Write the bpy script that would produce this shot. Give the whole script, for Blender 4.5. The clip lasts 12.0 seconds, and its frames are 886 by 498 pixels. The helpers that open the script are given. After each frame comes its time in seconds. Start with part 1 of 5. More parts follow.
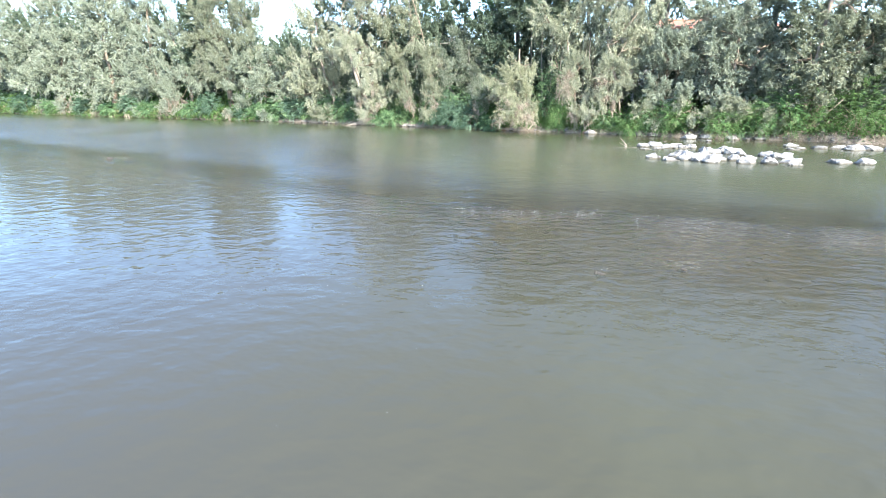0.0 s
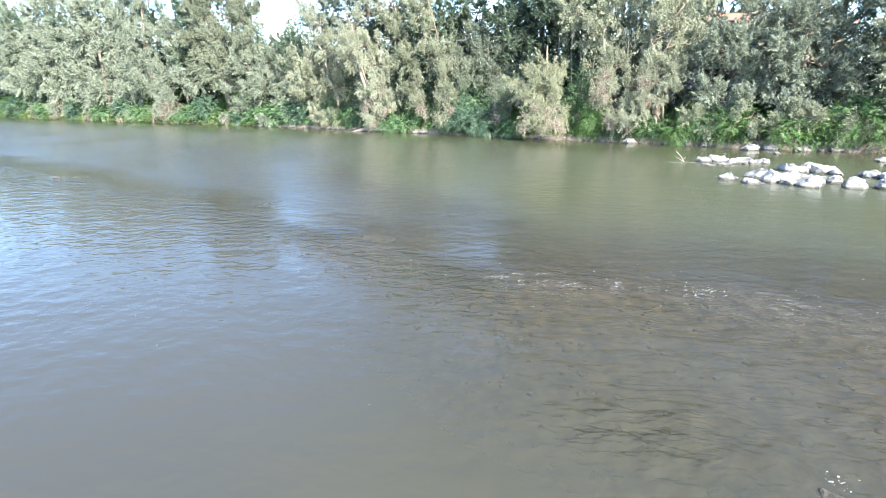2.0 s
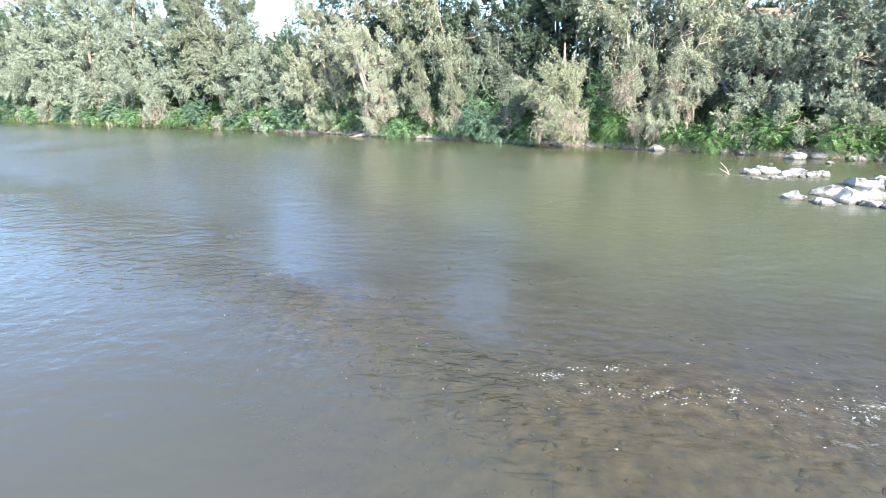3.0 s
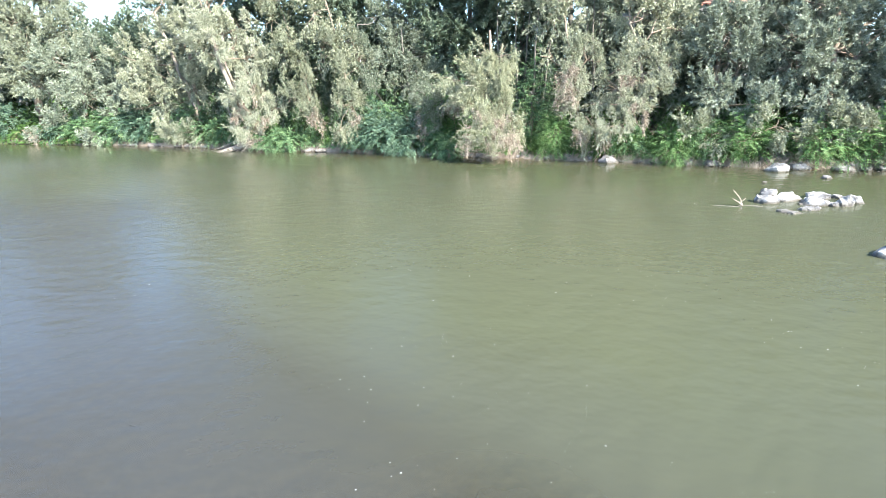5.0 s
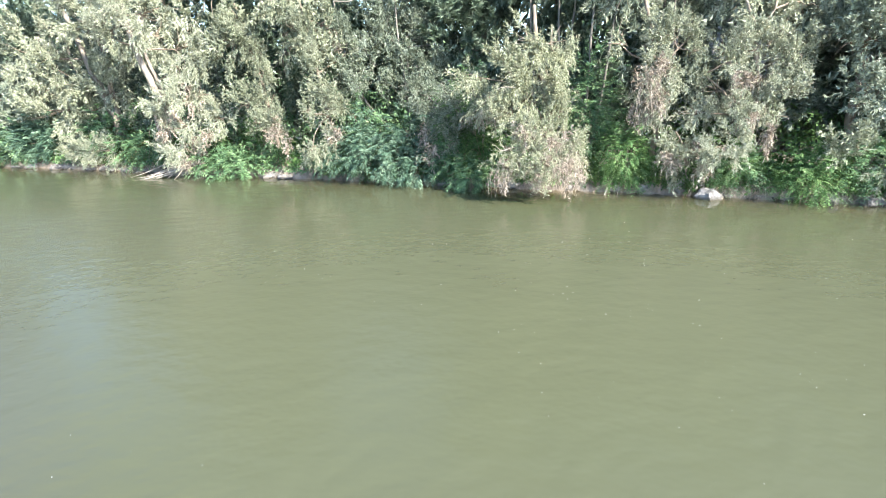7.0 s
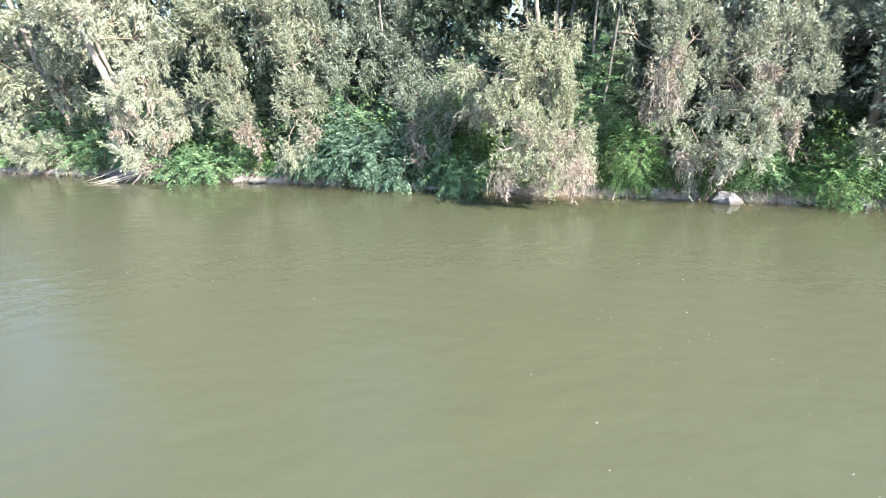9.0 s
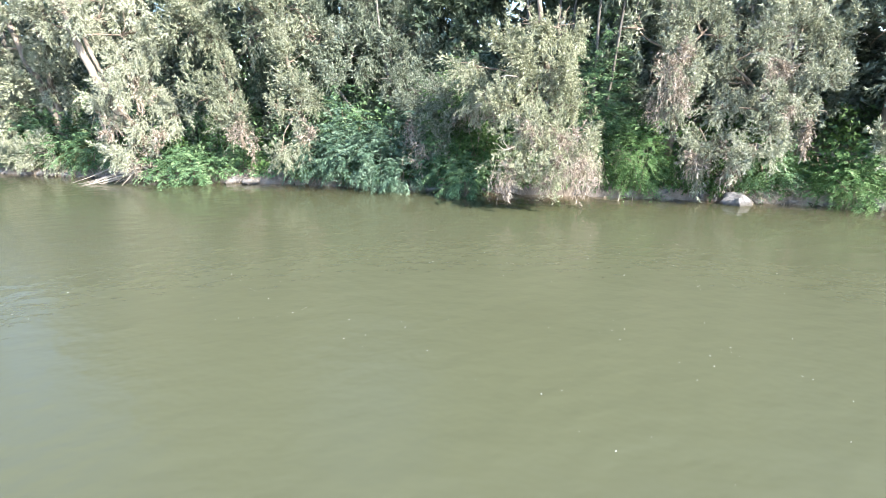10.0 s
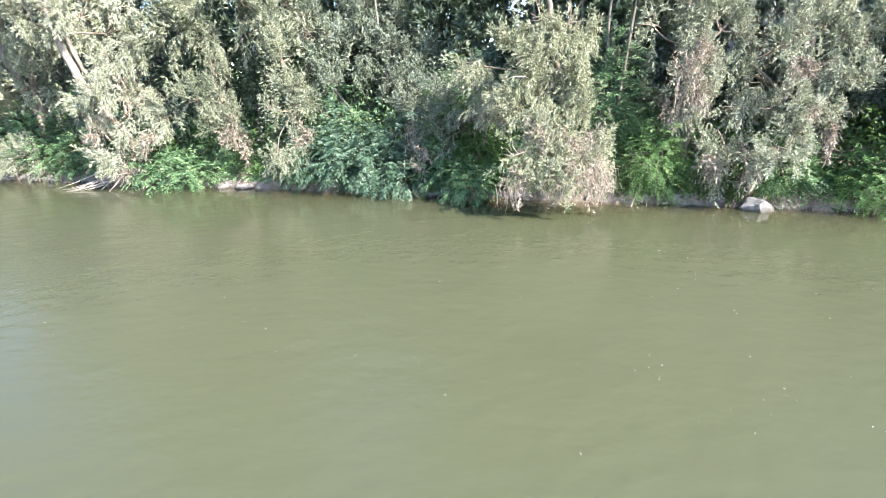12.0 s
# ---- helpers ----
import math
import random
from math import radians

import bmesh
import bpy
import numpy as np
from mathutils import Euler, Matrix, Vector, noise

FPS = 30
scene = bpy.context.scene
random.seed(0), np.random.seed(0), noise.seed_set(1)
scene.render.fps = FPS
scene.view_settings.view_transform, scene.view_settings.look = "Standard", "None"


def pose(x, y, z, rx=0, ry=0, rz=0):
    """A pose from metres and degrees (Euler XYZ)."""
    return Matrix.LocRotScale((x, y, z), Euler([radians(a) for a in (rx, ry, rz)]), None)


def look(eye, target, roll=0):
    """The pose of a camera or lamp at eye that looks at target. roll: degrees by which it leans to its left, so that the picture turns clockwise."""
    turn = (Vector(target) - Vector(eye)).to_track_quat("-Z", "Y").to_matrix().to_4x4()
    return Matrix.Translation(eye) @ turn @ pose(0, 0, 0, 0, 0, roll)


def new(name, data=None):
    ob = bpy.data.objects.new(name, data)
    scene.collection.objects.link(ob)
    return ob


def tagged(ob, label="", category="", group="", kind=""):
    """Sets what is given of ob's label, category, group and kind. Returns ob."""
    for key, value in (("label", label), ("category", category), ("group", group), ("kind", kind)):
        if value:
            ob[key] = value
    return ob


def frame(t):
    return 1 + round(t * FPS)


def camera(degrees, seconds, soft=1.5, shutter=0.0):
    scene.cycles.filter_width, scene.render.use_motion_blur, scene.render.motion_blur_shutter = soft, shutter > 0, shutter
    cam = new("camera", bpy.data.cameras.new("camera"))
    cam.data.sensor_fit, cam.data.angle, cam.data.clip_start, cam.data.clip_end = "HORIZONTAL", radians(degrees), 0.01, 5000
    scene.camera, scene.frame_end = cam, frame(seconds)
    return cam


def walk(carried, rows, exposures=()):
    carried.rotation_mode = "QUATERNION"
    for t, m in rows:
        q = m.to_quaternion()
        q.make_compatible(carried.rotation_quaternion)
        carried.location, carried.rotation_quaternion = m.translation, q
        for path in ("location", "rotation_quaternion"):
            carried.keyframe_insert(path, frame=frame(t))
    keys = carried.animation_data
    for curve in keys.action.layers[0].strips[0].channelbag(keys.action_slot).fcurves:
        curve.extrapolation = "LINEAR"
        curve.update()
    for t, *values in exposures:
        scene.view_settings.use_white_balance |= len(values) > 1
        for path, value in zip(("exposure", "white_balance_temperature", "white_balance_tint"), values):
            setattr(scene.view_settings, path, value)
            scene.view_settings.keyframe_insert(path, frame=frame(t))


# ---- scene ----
cam = camera(79.3, 12.0, soft=0.5)
PATH = [
    (0, (-0.011, 0.267, 2.619), (-0.019, 2.185, 2.05), -0.2),
    (0.5, (-0.055, 1.132, 2.597), (-0.066, 3.051, 2.032), -0.1),
    (1, (-0.115, 2.228, 2.649), (-0.136, 4.146, 2.083), -0.2),
    (1.5, (-0.199, 3.321, 2.68), (-0.234, 5.239, 2.113), -0.2),
    (2, (-0.335, 4.675, 2.71), (-0.382, 6.593, 2.145), -0.3),
    (2.5, (-0.484, 6.013, 2.733), (-0.537, 7.932, 2.171), -0.3),
    (2.7, (-0.531, 6.576, 2.737), (-0.589, 8.495, 2.177), -0.4),
    (4.3, (-0.827, 11.785, 3.016), (-0.879, 13.699, 2.439), -0.9),
    (4.5, (-0.896, 12.434, 3.03), (-0.829, 14.347, 2.45), -0.9),
    (5, (-1.168, 14.183, 3.084), (-0.844, 16.067, 2.497), -1.1),
    (5.5, (-1.322, 15.893, 3.099), (-0.942, 17.765, 2.508), -1.2),
    (6, (-1.391, 17.853, 3.052), (-0.993, 19.722, 2.463), -1.2),
    (6.5, (-1.361, 19.776, 3.111), (-0.951, 21.641, 2.516), -1.3),
    (7, (-1.285, 21.75, 3.209), (-0.863, 23.612, 2.611), -1.3),
    (7.2, (-1.275, 22.323, 3.222), (-0.849, 24.184, 2.626), -1.3),
    (7.7, (-1.295, 23.05, 3.11), (-0.838, 24.905, 2.522), -1.2),
    (9, (-1.318, 23.394, 2.877), (-0.812, 25.24, 2.298), -1.0),
    (9.5, (-1.276, 23.609, 2.825), (-0.766, 25.454, 2.248), -1.0),
    (10, (-1.223, 23.859, 2.812), (-0.71, 25.704, 2.233), -1.0),
    (10.5, (-1.165, 24.084, 2.878), (-0.654, 25.926, 2.288), -1.2),
    (11, (-1.152, 24.296, 2.931), (-0.639, 26.135, 2.334), -1.3),
    (11.5, (-1.186, 24.471, 2.965), (-0.668, 26.307, 2.366), -1.3),
    (12, (-1.241, 24.642, 2.989), (-0.714, 26.475, 2.388), -1.3),
]
walk(cam, [(t, look(eye, target, roll)) for t, eye, target, roll in PATH], [(0, 2.0, 6500, 9.5), (6, 2.0, 6500, 9), (9, 2.0, 6500, 12.5), (12, 2.0, 6500, 13)])

# ---- world, sun, exposure ----
SUN_ELEV, SUN_AZ = radians(36), math.atan2(0.5, -0.866)
world = bpy.data.worlds.new("sky")
scene.world = world
world.use_nodes = True
wn = world.node_tree
sky = wn.nodes.new("ShaderNodeTexSky")
sky.sky_type = "NISHITA"
sky.sun_disc = False
sky.sun_elevation, sky.sun_rotation = SUN_ELEV, SUN_AZ
sky.air_density, sky.dust_density, sky.ozone_density = 1.0, 0.15, 4.5
wn.nodes["Background"].inputs["Strength"].default_value = 0.14
wn.links.new(sky.outputs["Color"], wn.nodes["Background"].inputs["Color"])
sun = new("sun", bpy.data.lights.new("sun", "SUN"))
sun.data.energy, sun.data.angle, sun.data.color = 5.0, radians(0.6), (1.0, 0.96, 0.88)
sun.matrix_world = look((0, 0, 30), (-math.cos(SUN_ELEV) * math.sin(SUN_AZ), -math.cos(SUN_ELEV) * math.cos(SUN_AZ), 30 - math.sin(SUN_ELEV)))

# ---- materials ----


def material(name):
    m = bpy.data.materials.new(name)
    m.use_nodes = True
    return m, m.node_tree.nodes, m.node_tree.links, m.node_tree.nodes["Principled BSDF"]


def ramp(nodes, stops):
    r = nodes.new("ShaderNodeValToRGB")
    el = r.color_ramp.elements
    while len(el) < len(stops):
        el.new(0.5)
    for e, (p, c) in zip(el, stops):
        e.position, e.color = p, (*c, 1)
    return r


def noise_node(nodes, links, scale, detail=5, rough=0.6, stretch=None, turn=0.0):
    n = nodes.new("ShaderNodeTexNoise")
    n.inputs["Scale"].default_value, n.inputs["Detail"].default_value, n.inputs["Roughness"].default_value = scale, detail, rough
    geo = nodes.new("ShaderNodeNewGeometry")
    mp = nodes.new("ShaderNodeMapping")
    mp.inputs["Scale"].default_value = stretch or (1, 1, 1)
    mp.inputs["Rotation"].default_value = (0, 0, turn)
    links.new(geo.outputs["Position"], mp.inputs["Vector"])
    links.new(mp.outputs["Vector"], n.inputs["Vector"])
    return n


def bump(nodes, links, height, strength, distance):
    b = nodes.new("ShaderNodeBump")
    b.inputs["Strength"].default_value, b.inputs["Distance"].default_value = strength, distance
    links.new(height, b.inputs["Height"])
    return b


def leaf_material(name, stops, translucent=0.28, rough=0.5):
    m, n, l, p = material(name)
    a = n.new("ShaderNodeAttribute")
    a.attribute_name = "tint"
    r = ramp(n, stops)
    l.new(a.outputs["Fac"], r.inputs["Fac"])
    l.new(r.outputs["Color"], p.inputs["Base Color"])
    p.inputs["Roughness"].default_value = rough
    p.inputs["Specular IOR Level"].default_value = 0.35
    t = n.new("ShaderNodeBsdfTranslucent")
    l.new(r.outputs["Color"], t.inputs["Color"])
    mix = n.new("ShaderNodeMixShader")
    mix.inputs["Fac"].default_value = translucent
    l.new(p.outputs["BSDF"], mix.inputs[1])
    l.new(t.outputs["BSDF"], mix.inputs[2])
    l.new(mix.outputs["Shader"], n["Material Output"].inputs["Surface"])
    return m


WILLOW = leaf_material("willow_leaf", [(0.0, (0.064, 0.080, 0.051)), (0.45, (0.176, 0.210, 0.148)), (0.8, (0.280, 0.314, 0.230)), (1.0, (0.360, 0.392, 0.316))], 0.16)
WILLOW_YELLOW = leaf_material("willow_leaf_yellow", [(0.0, (0.104, 0.120, 0.064)), (0.5, (0.186, 0.210, 0.136)), (1.0, (0.300, 0.320, 0.236))], 0.18)
# near willows' leaf copy with sunlight put into its warmer colour
WILLOW_WARM = leaf_material("willow_leaf_sunlit_green", [(0.0, (0.074, 0.090, 0.053)), (0.42, (0.210, 0.232, 0.148)), (0.75, (0.328, 0.344, 0.236)), (1.0, (0.400, 0.408, 0.312))], 0.1)
WILLOW_OLIVE = leaf_material("willow_leaf_olive", [(0.0, (0.076, 0.09, 0.048)), (0.42, (0.214, 0.232, 0.136)), (0.75, (0.334, 0.346, 0.22)), (1.0, (0.405, 0.41, 0.298))], 0.1)
# darker leaf copy with the back row's shade put into its colour
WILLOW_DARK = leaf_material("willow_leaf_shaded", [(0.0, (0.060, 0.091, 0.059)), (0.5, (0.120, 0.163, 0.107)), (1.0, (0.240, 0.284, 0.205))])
BROADLEAF = leaf_material("broad_leaf", [(0.0, (0.038, 0.078, 0.024)), (0.5, (0.076, 0.146, 0.043)), (1.0, (0.140, 0.235, 0.075))])
FROND_BLUE = leaf_material("frond_bluish_green", [(0.0, (0.040, 0.087, 0.052)), (0.5, (0.094, 0.162, 0.102)), (1.0, (0.21, 0.295, 0.2))], 0.2)
FROND_GREEN = leaf_material("frond_green", [(0.0, (0.049, 0.101, 0.043)), (0.5, (0.124, 0.224, 0.102)), (1.0, (0.238, 0.345, 0.168))], 0.2)
FROND_BRIGHT = leaf_material("frond_bright_green", [(0.0, (0.05, 0.12, 0.035)), (0.5, (0.118, 0.225, 0.075)), (1.0, (0.24, 0.345, 0.14))], 0.22)
DRY = leaf_material("dry_strand", [(0.0, (0.12, 0.092, 0.065)), (0.5, (0.32, 0.264, 0.208)), (1.0, (0.54, 0.475, 0.395))], 0.1, 0.8)
GRASS = leaf_material("bank_grass", [(0.0, (0.040, 0.072, 0.020)), (0.5, (0.104, 0.136, 0.048)), (1.0, (0.288, 0.264, 0.152))], 0.25, 0.6)


def bark_material(name, dark, light):
    m, n, l, p = material(name)
    a = noise_node(n, l, 9, 6, 0.65, (1, 1, 0.25))
    r = ramp(n, [(0.3, dark), (0.7, light)])
    l.new(a.outputs["Fac"], r.inputs["Fac"])
    l.new(r.outputs["Color"], p.inputs["Base Color"])
    p.inputs["Roughness"].default_value = 0.9
    l.new(bump(n, l, noise_node(n, l, 30, 4, 0.6, (1, 1, 0.2)).outputs["Fac"], 0.7, 0.02).outputs["Normal"], p.inputs["Normal"])
    return m


BARK = bark_material("willow_bark", (0.131, 0.094, 0.066), (0.312, 0.254, 0.197))
BARK_PALE = bark_material("pale_bark", (0.13, 0.1, 0.078), (0.36, 0.305, 0.245))
# darker bark copy, shade put in its colour; also on drowned twigs, windows
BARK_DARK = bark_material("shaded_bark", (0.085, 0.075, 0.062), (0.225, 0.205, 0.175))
DEADWOOD = bark_material("bleached_deadwood", (0.213, 0.180, 0.148), (0.410, 0.369, 0.312))


def rock_material(name, dark, light, wet):
    m, n, l, p = material(name)
    a = noise_node(n, l, 3.5, 8, 0.68)
    r = ramp(n, [(0.36, dark), (0.54, light), (0.8, tuple(min(1, c * 1.12) for c in light))])
    l.new(a.outputs["Fac"], r.inputs["Fac"])
    geo = n.new("ShaderNodeNewGeometry")
    sep = n.new("ShaderNodeSeparateXYZ")
    l.new(geo.outputs["Position"], sep.inputs["Vector"])
    edge = n.new("ShaderNodeMapRange")
    edge.inputs["From Min"].default_value, edge.inputs["From Max"].default_value = 0.02, 0.09
    l.new(sep.outputs["Z"], edge.inputs["Value"])
    mix = n.new("ShaderNodeMixRGB")
    mix.inputs["Color1"].default_value = (*wet, 1)
    l.new(edge.outputs["Result"], mix.inputs["Fac"])
    l.new(r.outputs["Color"], mix.inputs["Color2"])
    l.new(mix.outputs["Color"], p.inputs["Base Color"])
    p.inputs["Roughness"].default_value = 0.85
    l.new(bump(n, l, noise_node(n, l, 9, 8, 0.75).outputs["Fac"], 1.0, 0.06).outputs["Normal"], p.inputs["Normal"])
    return m


LIMESTONE = rock_material("pale_limestone", (0.11, 0.104, 0.098), (0.35, 0.34, 0.328), (0.1, 0.09, 0.072))
SHORE_ROCK = rock_material("weathered_shore_rock", (0.09, 0.085, 0.08), (0.25, 0.24, 0.235), (0.09, 0.08, 0.065))
BANK_ROCK = rock_material("grey_bank_rock", (0.089, 0.081, 0.074), (0.244, 0.226, 0.207), (0.074, 0.063, 0.052))
COBBLE = rock_material("river_cobble", (0.12, 0.105, 0.08), (0.26, 0.22, 0.175), (0.1, 0.088, 0.062))

MUD, n, l, p = material("bank_soil")
a = noise_node(n, l, 1.3, 8, 0.7)
r = ramp(n, [(0.3, (0.055, 0.042, 0.032)), (0.48, (0.17, 0.138, 0.108)), (0.66, (0.32, 0.27, 0.22))])
l.new(a.outputs["Fac"], r.inputs["Fac"])
l.new(r.outputs["Color"], p.inputs["Base Color"])
p.inputs["Roughness"].default_value = 0.92
l.new(bump(n, l, noise_node(n, l, 9, 8, 0.7).outputs["Fac"], 0.9, 0.08).outputs["Normal"], p.inputs["Normal"])

BED, n, l, p = material("river_bed")
a = noise_node(n, l, 4.6, 6, 0.68)
r = ramp(n, [(0.36, (0.018, 0.014, 0.009)), (0.5, (0.075, 0.059, 0.036)), (0.66, (0.14, 0.112, 0.07))])
l.new(a.outputs["Fac"], r.inputs["Fac"])
l.new(r.outputs["Color"], p.inputs["Base Color"])
p.inputs["Roughness"].default_value = 0.9

FOAM, n, l, p = material("foam")
p.inputs["Base Color"].default_value = (0.76, 0.76, 0.74, 1)
p.inputs["Roughness"].default_value = 0.7

# murky river water: silty green body with some sky tint in its colour, over the bed where it is shallow, and a rippled
# gloss
WATER, n, l, p = material("river_water")
depth = n.new("ShaderNodeAttribute")
depth.attribute_name = "depth"
rough_water = n.new("ShaderNodeAttribute")
rough_water.attribute_name = "riffle"
silt_sky = n.new("ShaderNodeAttribute")
silt_sky.attribute_name = "silt_sky"
# first stop: grey murk plus a sky-reflection tint put into the body colour
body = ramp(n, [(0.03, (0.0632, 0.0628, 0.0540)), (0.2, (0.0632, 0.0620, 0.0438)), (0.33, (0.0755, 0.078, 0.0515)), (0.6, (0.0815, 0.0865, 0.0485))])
l.new(silt_sky.outputs["Fac"], body.inputs["Fac"])
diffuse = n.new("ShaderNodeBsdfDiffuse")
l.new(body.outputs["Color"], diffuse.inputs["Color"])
clear = n.new("ShaderNodeBsdfTransparent")
clear.inputs["Color"].default_value = (0.94, 0.87, 0.74, 1)
mul = n.new("ShaderNodeMath")
mul.operation = "MULTIPLY"
mul.inputs[1].default_value = -2.6
l.new(depth.outputs["Fac"], mul.inputs[0])
power = n.new("ShaderNodeMath")
power.operation = "EXPONENT"
l.new(mul.outputs["Value"], power.inputs[0])
under = n.new("ShaderNodeMixShader")
l.new(power.outputs["Value"], under.inputs["Fac"])
l.new(diffuse.outputs["BSDF"], under.inputs[1])
l.new(clear.outputs["BSDF"], under.inputs[2])
swell = noise_node(n, l, 0.8, 2, 0.5, (1, 1.5, 1), 0.6)
chop = noise_node(n, l, 2.6, 2, 0.5, (1, 1.35, 1), 0.7)
b1 = bump(n, l, swell.outputs["Fac"], 0.3, 0.07)
b2 = bump(n, l, chop.outputs["Fac"], 0.35, 0.075)
lively = n.new("ShaderNodeMapRange")
lively.inputs["From Min"].default_value = 0.55
lively.inputs["To Min"].default_value, lively.inputs["To Max"].default_value = 0.052, 0.035
l.new(silt_sky.outputs["Fac"], lively.inputs["Value"])
l.new(lively.outputs["Result"], b2.inputs["Distance"])
l.new(b1.outputs["Normal"], b2.inputs["Normal"])
wild = noise_node(n, l, 3.3, 3, 0.55, (1, 1.25, 1), 0.3)
b3 = bump(n, l, wild.outputs["Fac"], 0.6, 0.14)
l.new(rough_water.outputs["Fac"], b3.inputs["Strength"])
l.new(b2.outputs["Normal"], b3.inputs["Normal"])
l.new(b3.outputs["Normal"], diffuse.inputs["Normal"])
gloss = n.new("ShaderNodeBsdfGlossy")
ruffle = n.new("ShaderNodeAttribute")
ruffle.attribute_name = "ruffle"
blur = n.new("ShaderNodeMapRange")
blur.inputs["To Min"].default_value, blur.inputs["To Max"].default_value = 0.06, 0.3
l.new(ruffle.outputs["Fac"], blur.inputs["Value"])
l.new(blur.outputs["Result"], gloss.inputs["Roughness"])
l.new(b3.outputs["Normal"], gloss.inputs["Normal"])
facing = n.new("ShaderNodeLayerWeight")
facing.inputs["Blend"].default_value = 0.5
l.new(b3.outputs["Normal"], facing.inputs["Normal"])
fifth = n.new("ShaderNodeMath")
fifth.operation = "POWER"
fifth.inputs[1].default_value = 5.0
l.new(facing.outputs["Facing"], fifth.inputs[0])
fres = n.new("ShaderNodeMapRange")
fres.inputs["To Min"].default_value, fres.inputs["To Max"].default_value = 0.022, 1.0
l.new(fifth.outputs["Value"], fres.inputs["Value"])
wet_mix = n.new("ShaderNodeMixShader")
l.new(fres.outputs["Result"], wet_mix.inputs["Fac"])
l.new(under.outputs["Shader"], wet_mix.inputs[1])
l.new(gloss.outputs["BSDF"], wet_mix.inputs[2])
l.new(wet_mix.outputs["Shader"], n["Material Output"].inputs["Surface"])

# ---- the lie of the land ----
rng = np.random.default_rng(7)
SHORE_X = [-400, -95, -53.6, -35, -20.7, -13.1, -6.5, -1, 3.6, 9.2, 13.8, 18.4, 21.4, 60, 400]
SHORE_Y = [240, 92, 69.5, 59.6, 52.2, 48.4, 44.3, 40.8, 37.7, 34.3, 30.9, 29, 26.7, 4, -196]
RIFFLE_X = [-60, -22, -13.6, -7.5, -0.3, 3, 9, 30]
RIFFLE_Y = [52, 27.5, 22.2, 17.9, 12.7, 11.9, 9.5, -4]
FAR_SIDE = -43.0


def shore(x):
    return np.interp(x, SHORE_X, SHORE_Y)


def inland(x, y):
    return (y - shore(x)) * 0.85


def wobble(x, y, size, seed):
    """Smooth noise, about -1 to 1, of the given wavelength."""
    g = np.random.default_rng(seed)
    out = 0
    for k in range(7):
        ang, ph, f = g.uniform(0, 6.28), g.uniform(0, 6.28), g.uniform(0.6, 1.7) / size
        out = out + np.sin(6.28 * f * (x * math.cos(ang) + y * math.sin(ang)) + ph)
    return out / 3.6


SUNKEN = [(-4.0, 6.3), (-5.4, 18.7), (-0.2, 17.4), (0.9, 15.7), (5.9, 25.0), (-1.9, 15.2), (1.5, 29.6)]


def shoal_depth(x, y):
    d = inland(x, y)
    v = y - np.interp(x, RIFFLE_X, RIFFLE_Y)
    side = np.clip((x + 6) / 7, 0, 1)
    up = 0.13 + 0.12 * np.clip(v, 0, 1.5) + 0.11 * np.clip(v - 1.5, 0, 12)
    down = 0.14 + 0.03 * np.clip(-v, 0, 6) + 0.3 * np.clip(-v - 1.5 - 2.5 * side, 0, 9) + 0.35 * np.clip((1 - x) / 4, 0, 1) * np.clip(-v - 0.6, 0, 1.5)
    bar = np.where(v > 0, up, down) + 0.03 * wobble(x, y, 2.5, 3) + 0.06 * wobble(x, y, 7, 4) + 0.1
    edge = 0.04 + 0.42 * np.clip(-d, 0, 9)
    other = 0.04 + 0.3 * np.clip(d - FAR_SIDE, 0, 9)
    out = np.minimum(np.minimum(bar, edge), np.minimum(other, 1.5))
    for a, b in SUNKEN:
        out = out * (1 - 0.4 * np.exp(-(((x - a) / 0.75) ** 2 + ((y - b) / 0.6) ** 2)))
    return np.clip(out, 0.03, 1.5)


def ground_height(x, y):
    d = inland(x, y)
    rise = np.interp(d, [-0.02, 0.12, 0.3, 1.2, 3.5, 8, 40], [-0.03, 0.2, 0.36, 0.62, 1.15, 1.45, 1.6])
    rise = rise + np.clip(d, 0, 1) * (0.12 * wobble(x, y, 2.3, 11) + 0.06 * wobble(x, y, 0.7, 12)) + np.clip(d * 4, 0, 1) * 0.04 * wobble(x, y, 0.5, 13)
    near = np.interp(FAR_SIDE - d, [0, 2, 20], [0, 0.7, 1.5])
    return np.where(d > 0, rise, np.where(d < FAR_SIDE, near, -shoal_depth(x, y)))


def grid_mesh(name, xs, ds, height, mat, attrs=()):
    X, D = np.meshgrid(xs, ds)
    wav = 0.12 * wobble(X, X * 0, 3.1, 21) + 0.07 * wobble(X, X * 0, 1.1, 22)
    Y = shore(X) + D / 0.85 + np.where(np.abs(D) < 2, wav * (1 - np.abs(D) / 2), 0)
    co = np.stack([X, Y, height(X, Y)], -1).reshape(-1, 3)
    nx, ny = len(xs), len(ds)
    i = (np.arange(ny - 1)[:, None] * nx + np.arange(nx - 1)[None]).reshape(-1)
    return raw_mesh(name, co, np.stack([i, i + 1, i + nx + 1, i + nx], -1), mat, {k: f(X, Y).reshape(-1) for k, f in attrs}, smooth=True)


